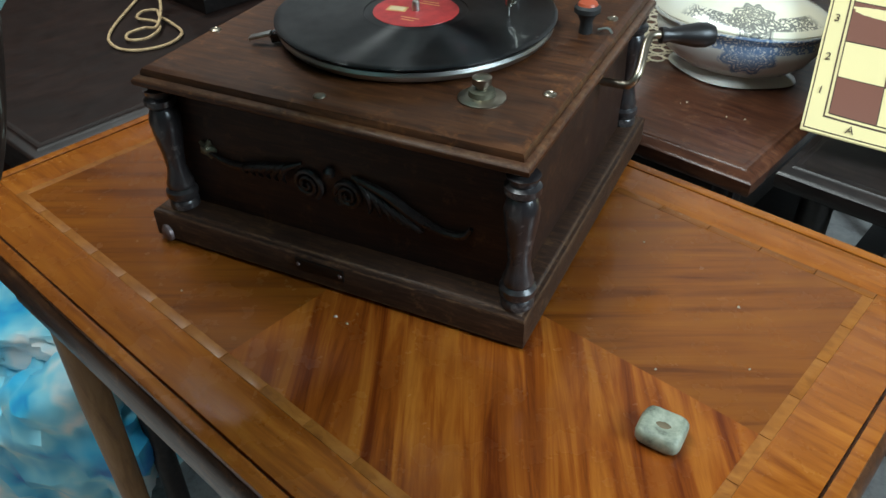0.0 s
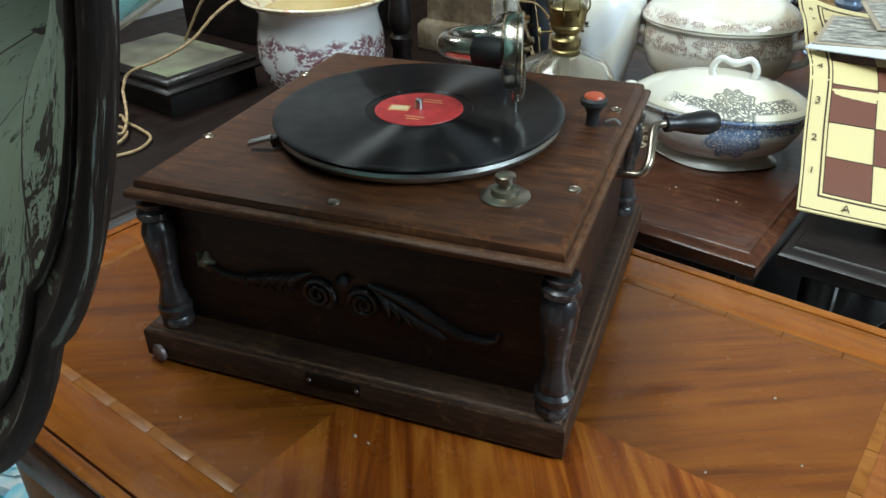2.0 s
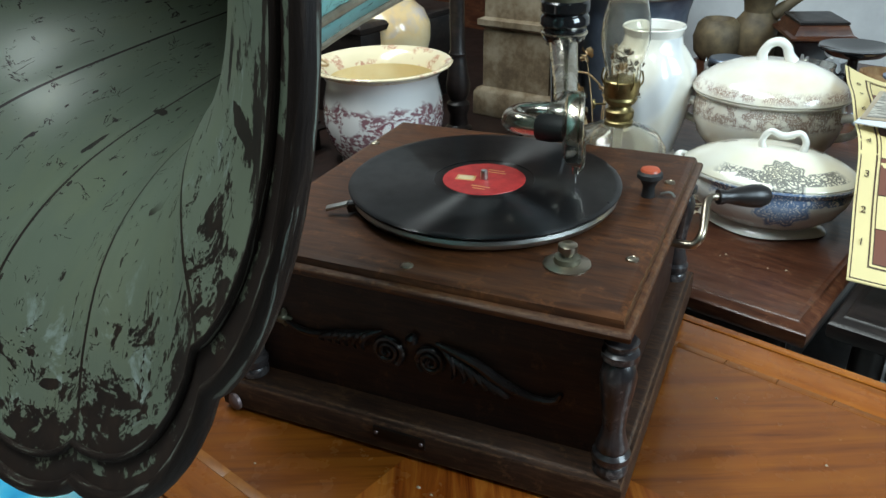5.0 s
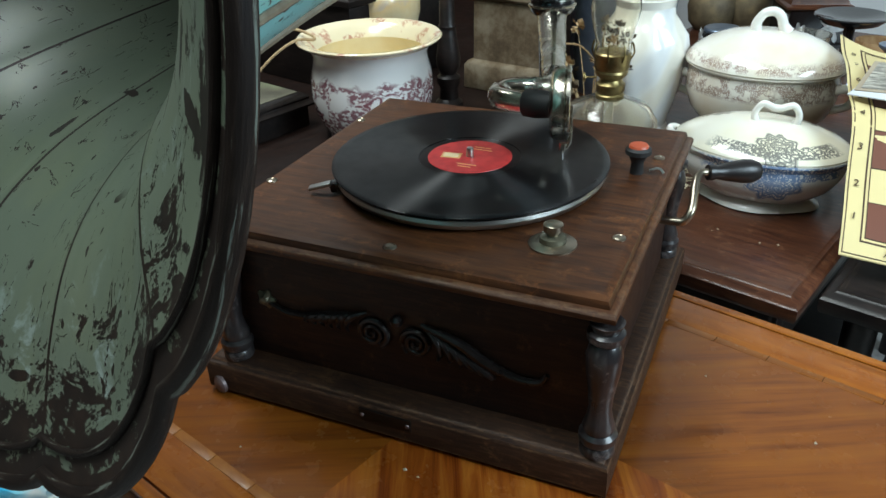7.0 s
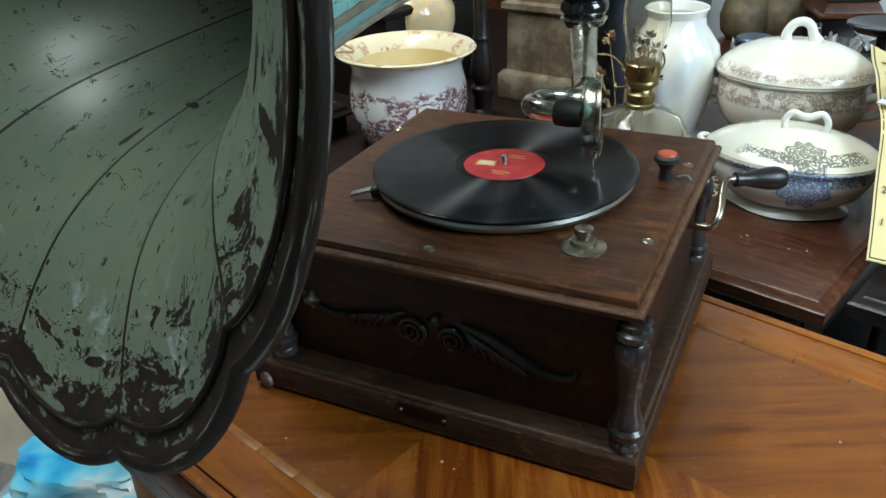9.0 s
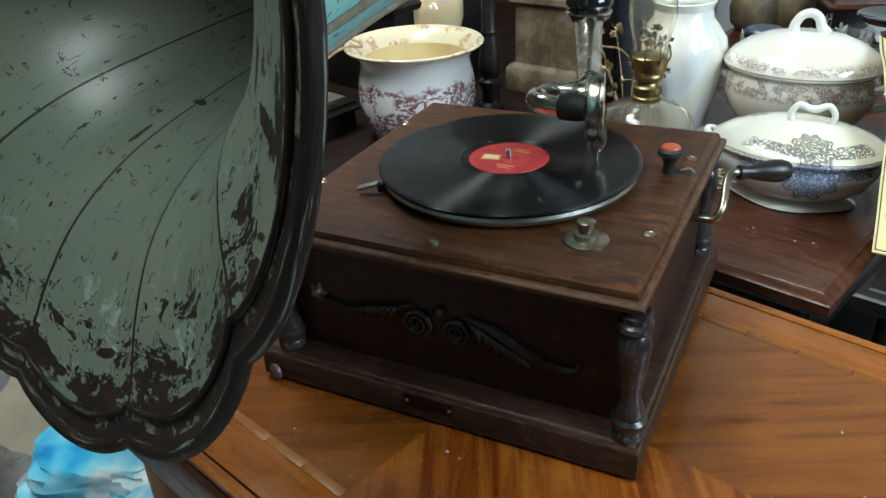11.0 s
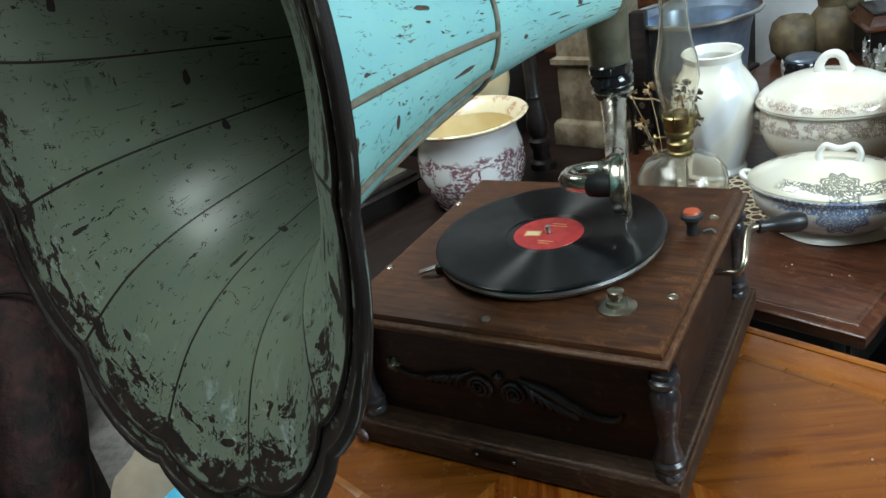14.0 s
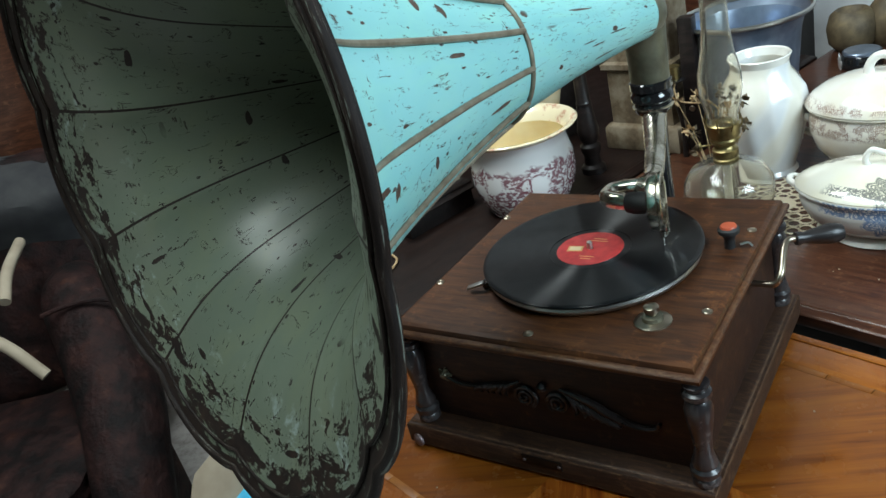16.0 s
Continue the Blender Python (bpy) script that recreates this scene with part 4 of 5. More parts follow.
# ---- record on the turntable ----
rec = thing("record", pose(PX, PY, TOP + 0.014), "black shellac record with a red paper label on the turntable", "record")
part("disc", lathe([(0.1235, 0.0), (0.1245, 0.0008), (0.1245, 0.0016), (0.1235, 0.0022), (0.118, 0.0020), (0.050, 0.0020), (0.0465, 0.0024), (0.046, 0.0018), (0.0385, 0.0018), (0, 0.0018)], 128), M["record"], rec)
lab = part("label", lathe([(0.0382, 0.0018), (0.0380, 0.0022), (0.004, 0.0022), (0, 0.0020)], 64), M["label_red"], rec, "round red paper label")
part("label_emblem", boxed((-0.009, -0.006, 0.0021), (0.009, 0.006, 0.0025), 0.0003), M["label_gold"], lab, "small gold emblem", at=pose(-0.0165, -0.004, 0, 0, 0, 8))
part("emblem_field", boxed((-0.0068, -0.0042, 0.0024), (0.0068, 0.0042, 0.0028), 0.0003), M["label_mark"], lab, at=pose(-0.0165, -0.004, 0, 0, 0, 8))
for k, (w, y) in enumerate(((0.016, 0.022), (0.022, 0.017), (0.018, -0.019), (0.012, -0.024))):
    part("print_line", boxed((-w / 2, -0.0006, 0.0021), (w / 2, 0.0006, 0.0024)), M["label_gold"], lab, at=pose(0.004, y, 0))

# ---- pebble on the table ----
pebble = thing("pebble", pose(0.474, -0.044, 0, 0, 0, -6), "worn grey-green squarish pebble with a hollow on the table", "stone")
bm = bmesh.new()
bmesh.ops.create_cube(bm, size=1)
bmesh.ops.subdivide_edges(bm, edges=bm.edges[:], cuts=9, use_grid_fill=True)
for v in bm.verts:
    p = v.co * 2
    q = Vector([abs(c) for c in p])
    n4 = (q.x**5 + q.y**5 + q.z**3) ** 0.22
    p = p / max(n4, 1e-4)
    p = Vector((p.x * 0.0165, p.y * 0.0150, p.z * 0.0078))
    p *= 1 + 0.05 * noise.noise(p * 90)
    p.z += 0.0078
    if p.z > 0.0115:
        d = math.hypot(p.x / 1.6, p.y)
        p.z -= 0.0035 * math.exp(-(d / 0.0045) ** 2)
    v.co = p
part("stone_body", bm, M["stone_grey"], pebble)
part("hollow", lathe([(0.005, 0), (0.004, 0.0006), (0, 0.0002)], 14, 1.5, 1.0), M["old_brown"], pebble, "ochre hollow", at=pose(0, 0.001, 0.0130))


# ---- dark tables ----
def dark_desk(name, a0, b0, a1, b1, z, label, mat, legs=True, deep=0.10):
    t = thing(name, tab(0, 0, 0), label, "table")
    part("tabletop", moulding((a0, b0, a1, b1), [(0.010, z - 0.030), (0.002, z - 0.027), (0.0, z - 0.022), (0.0, z - 0.010), (0.004, z - 0.006), (0.010, z - 0.0045), (0.013, z - 0.001), (0.016, z - 0.001), (0.018, z), (0.020, z)]), mat, t)
    part("rail", moulding((a0 + 0.025, b0 + 0.025, a1 - 0.025, b1 - 0.025), [(0, z - deep), (0, z - 0.030)]), M["black_wood"], t)
    prof = [(0.018, z - 0.03), (0.018, z - 0.10), (0.012, z - 0.11), (0.017, z - 0.13), (0.011, z - 0.15), (0.014, z - 0.30), (0.018, z - 0.42), (0.012, z - 0.46), (0.018, z - 0.48), (0.018, FLOOR)]
    # dark board added in place of the shadow on the floor below
    part("dark_backdrop", boxed((a0 + 0.03, b0 + 0.03, z - 0.34), (a1 - 0.03, b1 - 0.03, z - 0.315), 0.003), M["black_wood"], t)
    if legs:
        for a in (a0 + 0.04, a1 - 0.04):
            for b in (b0 + 0.04, b1 - 0.04):
                part("leg", lathe(prof, 18), M["black_wood"], t, at=pose(a, b, 0))
    return t


dark_desk("dark_table", -0.245, 0.457, 0.365, 1.66, 0.0, "dark brown polished wooden table crowded with china", M["dark_table"])
dark_desk("side_table", -1.02, -0.02, -0.255, 1.46, 0.0, "dark reddish wooden side table with a loose cord on it", M["side_wood"])
dark_desk("small_black_table", 0.374, 0.497, 0.90, 1.10, 0.0, "black stained carved table beside the china", M["black_wood"], deep=0.042)

# ---- china ----
pot = thing("chamber_pot", pose(-0.180, 0.640, 0), "white chamber pot with purple flower print and cream inside", "pot")
part("pot_body", lathe([(0.070, 0.0), (0.074, 0.003), (0.074, 0.008), (0.080, 0.016), (0.092, 0.040), (0.098, 0.070), (0.096, 0.100), (0.090, 0.125), (0.090, 0.135), (0.097, 0.146)], 64, caps=(True, False)), M["pot_print"], pot)
part("pot_lining", lathe([(0.086, 0.134), (0.088, 0.125), (0.093, 0.100), (0.094, 0.070), (0.088, 0.040), (0.070, 0.018), (0.0, 0.014)], 64, caps=(False, False)), M["pot_inside"], pot, "cream crazed lining")
part("pot_lip", lathe([(0.0895, 0.136), (0.097, 0.146), (0.108, 0.153), (0.1125, 0.1545), (0.114, 0.157), (0.1115, 0.159), (0.104, 0.1575), (0.093, 0.148), (0.086, 0.134)], 64, caps=(False, False)), M["pot_rim"], pot, "cream flared lip with rose print")
part("pot_handle", tube([(0.092, 0, 0.13, 0.008), (0.125, 0, 0.128, 0.007), (0.135, 0, 0.09, 0.007), (0.120, 0, 0.055, 0.007), (0.094, 0, 0.05, 0.008)], 12, 6), M["white_china"], pot, at=pose(0, 0, 0, 0, 0, 150))

jug = thing("cream_vase", pose(-0.315, 0.915, 0), "glazed cream pottery vase with a narrow neck", "vase")
part("vase_body", lathe([(0.050, 0), (0.054, 0.01), (0.062, 0.04), (0.076, 0.09), (0.086, 0.130), (0.086, 0.158), (0.074, 0.184), (0.054, 0.200), (0.044, 0.210), (0.040, 0.235), (0.046, 0.268), (0.056, 0.285), (0.052, 0.285), (0.042, 0.265), (0.036, 0.235), (0.040, 0.21), (0.0, 0.10)], 56), M["cream"], jug)

vase = thing("fluted_vase", pose(0.212, 0.803, 0, 0, 0, 0), "white glazed vase with twisted flutes and open mouth", "vase")
part("vase_body", lathe([(w * 1.04, h * 0.95) for w, h in ((0.048, 0), (0.050, 0.004), (0.046, 0.012), (0.050, 0.03), (0.058, 0.06), (0.066, 0.10), (0.069, 0.135), (0.064, 0.160), (0.052, 0.180), (0.0445, 0.192), (0.0425, 0.205), (0.039, 0.205), (0.041, 0.19), (0.06, 0.15), (0.0, 0.03))], 96, ripple=lambda a, i: 1 + (0.026 * math.cos(10 * a + i * 0.8) if 3 < i < 9 else 0)), M["vase_glaze"], vase)
part("vase_mouth", lathe([(w * 1.04, h * 0.95) for w, h in ((0.0425, 0.2045), (0.0455, 0.214), (0.0470, 0.2175), (0.0455, 0.2195), (0.0425, 0.2175), (0.0390, 0.2045))], 64, caps=(False, False)), M["white_china"], vase, "plain white open mouth")


def loop_handle(span, high, thick, dip):
    return tube([(-span * 0.45, 0, -0.004, thick * 1.35), (-span * 0.52, 0, high * 0.45, thick), (-span * 0.36, 0, high * 0.95, thick), (-span * 0.10, 0, high * (1 - dip), thick * 1.1), (0, 0, high * (0.98 - dip), thick * 1.15), (span * 0.10, 0, high * (1 - dip), thick * 1.1), (span * 0.36, 0, high * 0.95, thick), (span * 0.52, 0, high * 0.45, thick), (span * 0.45, 0, -0.004, thick * 1.35)], 14, 7)


dish = thing("covered_dish", pose(0.412, 0.592, 0, 0, 0, -8), "oval cream covered dish with blue printed cartouche", "dish")
part("dish_foot", lathe([(0.066, 0), (0.070, 0.002), (0.068, 0.006), (0.056, 0.013)], 56, 1.12, 0.78, ripple=lambda a, i: 1 + 0.05 * math.cos(4 * a)), M["white_china"], dish)
part("dish_body", lathe([(0.052, 0.010), (0.070, 0.016), (0.088, 0.030), (0.098, 0.048), (0.100, 0.058), (0.099, 0.066), (0.1055, 0.074), (0.1050, 0.077), (0.096, 0.076), (0.09, 0.06), (0.0, 0.03)], 72, 1.04, 0.76), M["dish_blue"], dish)
dl = part("dish_lid", lathe([(0.103, 0.0), (0.1045, 0.003), (0.102, 0.006), (0.088, 0.0145), (0.068, 0.0225), (0.044, 0.0285), (0.020, 0.0305), (0, 0.031)], 72, 1.04, 0.76), M["dish_lid_blue"], dish, "cream lid with grey-blue print", at=pose(0, 0, 0.076))
part("lid_handle", loop_handle(0.050, 0.024, 0.0042, 0.22), M["white_china"], dl, at=pose(0.012, 0, 0.0290, 0, 0, 12))
for s in (-1, 1):
    part("side_handle", tube([(s * 0.092, -0.014, 0.066, 0.005), (s * 0.114, -0.010, 0.074, 0.005), (s * 0.119, 0, 0.076, 0.005), (s * 0.114, 0.010, 0.074, 0.005), (s * 0.092, 0.014, 0.066, 0.005)], 10, 5), M["white_china"], dish)

tur = thing("soup_tureen", pose(0.392, 0.800, 0, 0, 0, -6), "large oval cream tureen with brown printed border and lid", "tureen")
part("tureen_foot", lathe([(0.066, 0), (0.070, 0.003), (0.064, 0.012), (0.050, 0.020)], 56, 1.1, 0.85), M["white_china"], tur)
part("tureen_body", lathe([(0.050, 0.018), (0.074, 0.030), (0.092, 0.054), (0.100, 0.080), (0.101, 0.100), (0.098, 0.115), (0.104, 0.120), (0.103, 0.123), (0.094, 0.121), (0.09, 0.09), (0, 0.04)], 72, 1.08, 0.86), M["tureen_brown"], tur)
tl = part("tureen_lid", lathe([(0.103, 0.0), (0.1055, 0.003), (0.104, 0.008), (0.094, 0.020), (0.076, 0.033), (0.052, 0.043), (0.026, 0.0475), (0, 0.0485)], 72, 1.08, 0.86), M["tureen_lid_brown"], tur, "domed cream lid with faint brown flowers", at=pose(0, 0, 0.121))
part("lid_handle", tube([(-0.018, 0, 0.046, 0.009), (-0.018, 0, 0.058, 0.0072), (-0.010, 0, 0.071, 0.0066), (0.003, 0, 0.0745, 0.0066), (0.013, 0, 0.068, 0.0068), (0.018, 0, 0.056, 0.0075), (0.024, 0, 0.046, 0.010)], 16, 7), M["white_china"], tl, "arched white handle", at=pose(0, 0, 0, 0, 0, 10))
for s in (-1, 1):
    part("side_handle", tube([(s * 0.098, -0.02, 0.098, 0.007), (s * 0.124, -0.012, 0.100, 0.0065), (s * 0.130, 0, 0.092, 0.006), (s * 0.122, 0.004, 0.070, 0.006), (s * 0.096, 0.004, 0.060, 0.007)], 12, 6), M["white_china"], tur)

basin = thing("enamel_basin", pose(0.137, 1.000, 0), "deep blue-grey metal pail with a rolled rim", "basin")
part("basin_wall", lathe([(r * 0.93, z * 0.96) for r, z in ((0.085, 0.0), (0.088, 0.004), (0.092, 0.06), (0.100, 0.14), (0.106, 0.20), (0.112, 0.222), (0.126, 0.236), (0.124, 0.238), (0.108, 0.226), (0.102, 0.20), (0.088, 0.03), (0, 0.02))], 64), M["enamel"], basin)
part("rolled_rim", lathe([(r * 0.93, z * 0.96) for r, z in ((0.124, 0.236), (0.129, 0.235), (0.132, 0.238), (0.132, 0.242), (0.128, 0.244), (0.123, 0.240))], 64, caps=(False, False)), M["steel"], basin, "pale rolled rim")

# ---- oil lamp on a doily ----
doily = thing("lace_doily", pose(0.262, 0.665, 0.0005), "cream crocheted lace doily under the lamp", "doily")
bm = bmesh.new()
for ring, (r, n, hole) in enumerate(((0.030, 12, 0.009), (0.050, 18, 0.0095), (0.072, 24, 0.010), (0.094, 30, 0.010))):
    for k in range(n):
        a = 2 * math.pi * (k + 0.5 * (ring % 2)) / n
        cx, cy = r * math.cos(a), r * math.sin(a)
        pts = [Vector((cx + hole * math.cos(t), cy + hole * math.sin(t), 0.0012)) for t in (2 * math.pi * j / 10 for j in range(10))]
        vs = [[bm.verts.new(p + Vector((math.cos(2 * math.pi * j / 10) * o, math.sin(2 * math.pi * j / 10) * o, h))) for j, p in enumerate(pts)] for o, h in ((0.0016, -0.001), (0.0, 0.0008), (-0.0016, -0.001))]
        for u, w in zip(vs, vs[1:]):
            for j in range(10):
                bm.faces.new((u[j], u[(j + 1) % 10], w[(j + 1) % 10], w[j]))
part("lace", bm, M["lace"], doily)
part("lace_centre", lathe([(0.026, 0), (0.026, 0.0015), (0, 0.0015)], 30), M["lace"], doily)

lamp = thing("oil_lamp", pose(0.219, 0.556, 0.018), "clear glass oil lamp with brass burner and tall chimney", "lamp")
font = part("glass_font", lathe([(0.050, -0.017), (0.052, -0.014), (0.046, -0.008), (0.034, -0.001), (0.034, 0.006), (0.048, 0.018), (0.060, 0.034), (0.0665, 0.056), (0.064, 0.078), (0.052, 0.097), (0.030, 0.107), (0.018, 0.110), (0.016, 0.110), (0.028, 0.1035), (0.048, 0.093), (0.061, 0.077), (0.0635, 0.056), (0.057, 0.036), (0.044, 0.022), (0, 0.018)], 56), M["glass"], lamp, "clear squat glass oil reservoir")
part("wick", boxed((-0.006, -0.0015, 0.020), (0.006, 0.0015, 0.112), 0.0005), M["lace"], lamp)
bur = part("burner", lathe([(0.017, 0.106), (0.0185, 0.108), (0.0185, 0.114), (0.0165, 0.116), (0.0185, 0.119), (0.0185, 0.128), (0.016, 0.130), (0.014, 0.134), (0.020, 0.140), (0.0215, 0.144), (0.0205, 0.147), (0.0225, 0.150), (0.0235, 0.168), (0.021, 0.170), (0.012, 0.172), (0, 0.178)], 36), M["brass"], lamp, "tarnished brass burner")
part("wick_knob", tube([(0.018, 0, 0.136, 0.0015), (0.032, 0, 0.136, 0.0015), (0.033, 0, 0.136, 0.006), (0.036, 0, 0.136, 0.006)], 12, 3), M["brass"], bur, at=pose(0, 0, 0, 0, 0, 200))
for k in range(8):
    a = 2 * math.pi * k / 8
    part("gallery_prong", tube([(0.0225 * math.cos(a), 0.0225 * math.sin(a), 0.160, 0.0012), (0.027 * math.cos(a), 0.027 * math.sin(a), 0.170, 0.0012), (0.0245 * math.cos(a), 0.0245 * math.sin(a), 0.182, 0.0012)], 6, 3), M["brass"], bur)
part("chimney", lathe([(0.0215, 0.168), (0.0215, 0.180), (0.027, 0.200), (0.0310, 0.222), (0.0295, 0.245), (0.0225, 0.275), (0.0185, 0.310), (0.0180, 0.362), (0.0168, 0.362), (0.0172, 0.310), (0.0212, 0.275), (0.0283, 0.245), (0.0298, 0.222), (0.0258, 0.200), (0.0203, 0.180), (0.0203, 0.168), (0.0215, 0.168)], 48, caps=(False, False)), M["glass"], lamp, "clear bulged glass chimney")

# ---- turned stand, stone block and lamp fitting at the back ----
stand = thing("turned_stand", pose(-0.112, 0.790, 0), "tall black turned wooden stand", "stand")
part("shaft", lathe([(0.024, 0), (0.024, 0.012), (0.017, 0.018), (0.0155, 0.036), (0.020, 0.046), (0.0205, 0.056), (0.014, 0.062), (0.020, 0.074), (0.0215, 0.088), (0.0185, 0.105), (0.015, 0.135), (0.014, 0.139), (0.0155, 0.143), (0.0130, 0.148), (0.0125, 0.20), (0.0125, 0.30), (0.010, 0.40)], 28), M["black_wood"], stand)
blk = thing("stone_block", pose(-0.035, 0.945, 0, 0, 0, -12), "weathered grey-brown stone pedestal block with moulded base", "pedestal")
part("block_base", moulding((-0.085, -0.06, 0.085, 0.06), [(0.002, 0), (0, 0.003), (0.001, 0.045), (0.006, 0.052), (0.014, 0.055)]), M["block_stone"], blk)
part("block_shaft", moulding((-0.070, -0.048, 0.070, 0.048), [(0.0, 0.055), (0.001, 0.160), (0.004, 0.163)]), M["block_stone"], blk)
part("block_cap", moulding((-0.078, -0.055, 0.078, 0.055), [(0.006, 0.163), (0.0, 0.168), (0.0, 0.178), (0.010, 0.182), (0.012, 0.30)]), M["block_stone"], blk, "paler worn stone cap")
post = thing("dark_post", pose(0.062, 0.90, 0), "dark wooden post with a round screw head", "post")
part("post_shaft", boxed((-0.014, -0.014, 0), (0.014, 0.014, 0.26), 0.003), M["black_wood"], post)
part("screw_head", lathe([(0.006, 0), (0.005, 0.002), (0.002, 0.0025), (0, 0.0015)], 16), M["nickel"], post, at=pose(0, -0.014, 0.088, 90))
fit_ = thing("brass_socket", pose(0.046, 0.85, 0.0), "small brass lamp fitting on a stem with its cord", "fitting")
part("stem", tube([(0.004, 0.012, 0.0, 0.006), (0.004, 0.012, 0.06, 0.004), (0.0, 0.0, 0.12, 0.004), (0.0, 0.0, 0.157, 0.005)], 10, 5), M["black_wood"], fit_)
part("dish", lathe([(0.004, 0.152), (0.018, 0.156), (0.020, 0.158), (0.012, 0.160)], 24), M["black_gloss"], fit_)
part("socket", lathe([(0.011, 0.158), (0.011, 0.180), (0.013, 0.181), (0.013, 0.184), (0.009, 0.184), (0, 0.182)], 24), M["brass"], fit_, "brass cup")
part("cord", tube([(0.004, -0.008, 0.156, 0.0018), (0.004, -0.014, 0.140, 0.0018), (0.014, -0.016, 0.122, 0.0018), (0.034, -0.012, 0.116, 0.0018), (0.060, -0.004, 0.110, 0.0018), (0.085, 0.006, 0.075, 0.0018), (0.095, 0.01, 0.002, 0.0018)], 8, 6), M["cord"], fit_)

# ---- dried flowers by the lamp ----
rng = random.Random(4)
dry = thing("dried_flowers", pose(0.165, 0.68, 0), "bunch of brown dried flower stems", "dried flowers")
part("holder", lathe([(0.026, 0), (0.030, 0.004), (0.032, 0.05), (0.026, 0.075), (0.024, 0.075), (0, 0.01)], 28), M["old_brown"], dry)
for k in range(13):
    a, lean, hgt = rng.uniform(0, 6.28), rng.uniform(0.2, 1.0), rng.uniform(0.09, 0.19)
    tip = (math.cos(a) * 0.055 * lean, math.sin(a) * 0.055 * lean, hgt)
    part("stem", tube([(math.cos(a) * 0.008, math.sin(a) * 0.008, 0.02, 0.0010), (tip[0] * 0.5, tip[1] * 0.5, hgt * 0.6, 0.0009), (*tip, 0.0007)], 5, 4), M["cord"], dry)
    bm = bmesh.new()
    for j in range(16):
        d = Vector((rng.gauss(0, 1), rng.gauss(0, 1), rng.gauss(0, 1))).normalized() * 0.014
        u = d.cross(Vector((0.3, 0.5, 0.8))).normalized() * 0.0050
        w = d.cross(u).normalized() * 0.0012
        c = [Vector(tip) + x for x in (d * 0.1 - u * 0.2, d * 0.6 - u + w, d, d * 0.6 + u + w)]
        bm.faces.new([bm.verts.new(x) for x in c])
    part("flower_head", bm, M["old_brown"] if k % 3 else M["cord"], dry)

# ---- loose cord, picture box on the side table ----
pbox = thing("moulded_box", tab(-0.58, 0.437, 0), "dark moulded wooden box with a green landscape picture lid", "box")
part("box_body", boxed((-0.112, -0.082, 0), (0.112, 0.082, 0.034), 0.001), M["black_wood"], pbox)
part("box_lid", moulding((-0.122, -0.092, 0.122, 0.092), [(0.010, 0.034), (0.001, 0.036), (0, 0.040), (0.006, 0.043), (0.008, 0.047), (0.007, 0.050), (0.010, 0.055), (0.016, 0.058)]), M["black_wood"], pbox)
part("lid_picture", boxed((-0.102, -0.072, 0.0575), (0.102, 0.072, 0.0590), 0.0004), M["book_cover"], pbox, "faded landscape picture")
tall = thing("dark_case", tab(-0.68, 0.80, 0), "black wooden case standing behind the picture box", "case")
part("case_body", boxed((-0.17, -0.13, 0), (0.17, 0.13, 0.16), 0.003), M["black_wood"], tall)
part("case_lid", moulding((-0.178, -0.138, 0.178, 0.138), [(0.006, 0.16), (0.0, 0.163), (0, 0.172), (0.006, 0.178), (0.012, 0.18)]), M["black_wood"], tall)


def cord_run(points, r=0.0022):
    return tube([(*p, r) for p in points], 8, 8)


cord = thing("loose_cord", pose(0, 0, 0), "tan twisted cord looped on the table and over the pot", "cord")
part("coil", cord_run([(-0.50, 0.50, 0.003), (-0.43, 0.36, 0.003), (-0.385, 0.318, 0.003), (-0.345, 0.318, 0.003), (-0.318, 0.352, 0.003), (-0.325, 0.392, 0.004), (-0.36, 0.412, 0.006), (-0.395, 0.425, 0.007), (-0.42, 0.445, 0.006), (-0.435, 0.43, 0.006), (-0.42, 0.405, 0.007), (-0.385, 0.405, 0.007), (-0.36, 0.385, 0.007), (-0.355, 0.352, 0.006), (-0.375, 0.338, 0.006), (-0.392, 0.355, 0.006), (-0.385, 0.382, 0.006), (-0.365, 0.385, 0.010), (-0.385, 0.42, 0.020), (-0.42, 0.46, 0.04)]), M["cord"], cord)
part("run", cord_run([(-0.42, 0.46, 0.04), (-0.415, 0.475, 0.062), (-0.36, 0.48, 0.085), (-0.315, 0.50, 0.11), (-0.285, 0.53, 0.145), (-0.262, 0.560, 0.163), (-0.245, 0.585, 0.160), (-0.262, 0.600, 0.163), (-0.295, 0.600, 0.168), (-0.35, 0.60, 0.15), (-0.42, 0.62, 0.07)]), M["cord"], cord)

# ---- folded chess sheet over books, with prints on it ----
stack = thing("book_stack", tab(0.56, 0.80, 0, 6), "two old cloth-bound books lying flat", "books")
for k, (w, d, h0, h1) in enumerate(((0.13, 0.15, 0.0, 0.045), (0.12, 0.14, 0.0455, 0.095))):
    bk = part("book", boxed((-w, -d, h0), (w, d, h1), 0.003), M["book_cover"], stack)
    part("pages", boxed((-w + 0.004, -d - 0.001, h0 + 0.005), (w - 0.004, -d + 0.004, h1 - 0.005)), M["card"], bk)

SQ = 0.0475
U_DIR, V_DIR = Vector((0.9994, -0.035, 0)), Vector((-0.030, 0.9995, 0))
P0 = Vector((0.511, 0.405, 0.030))


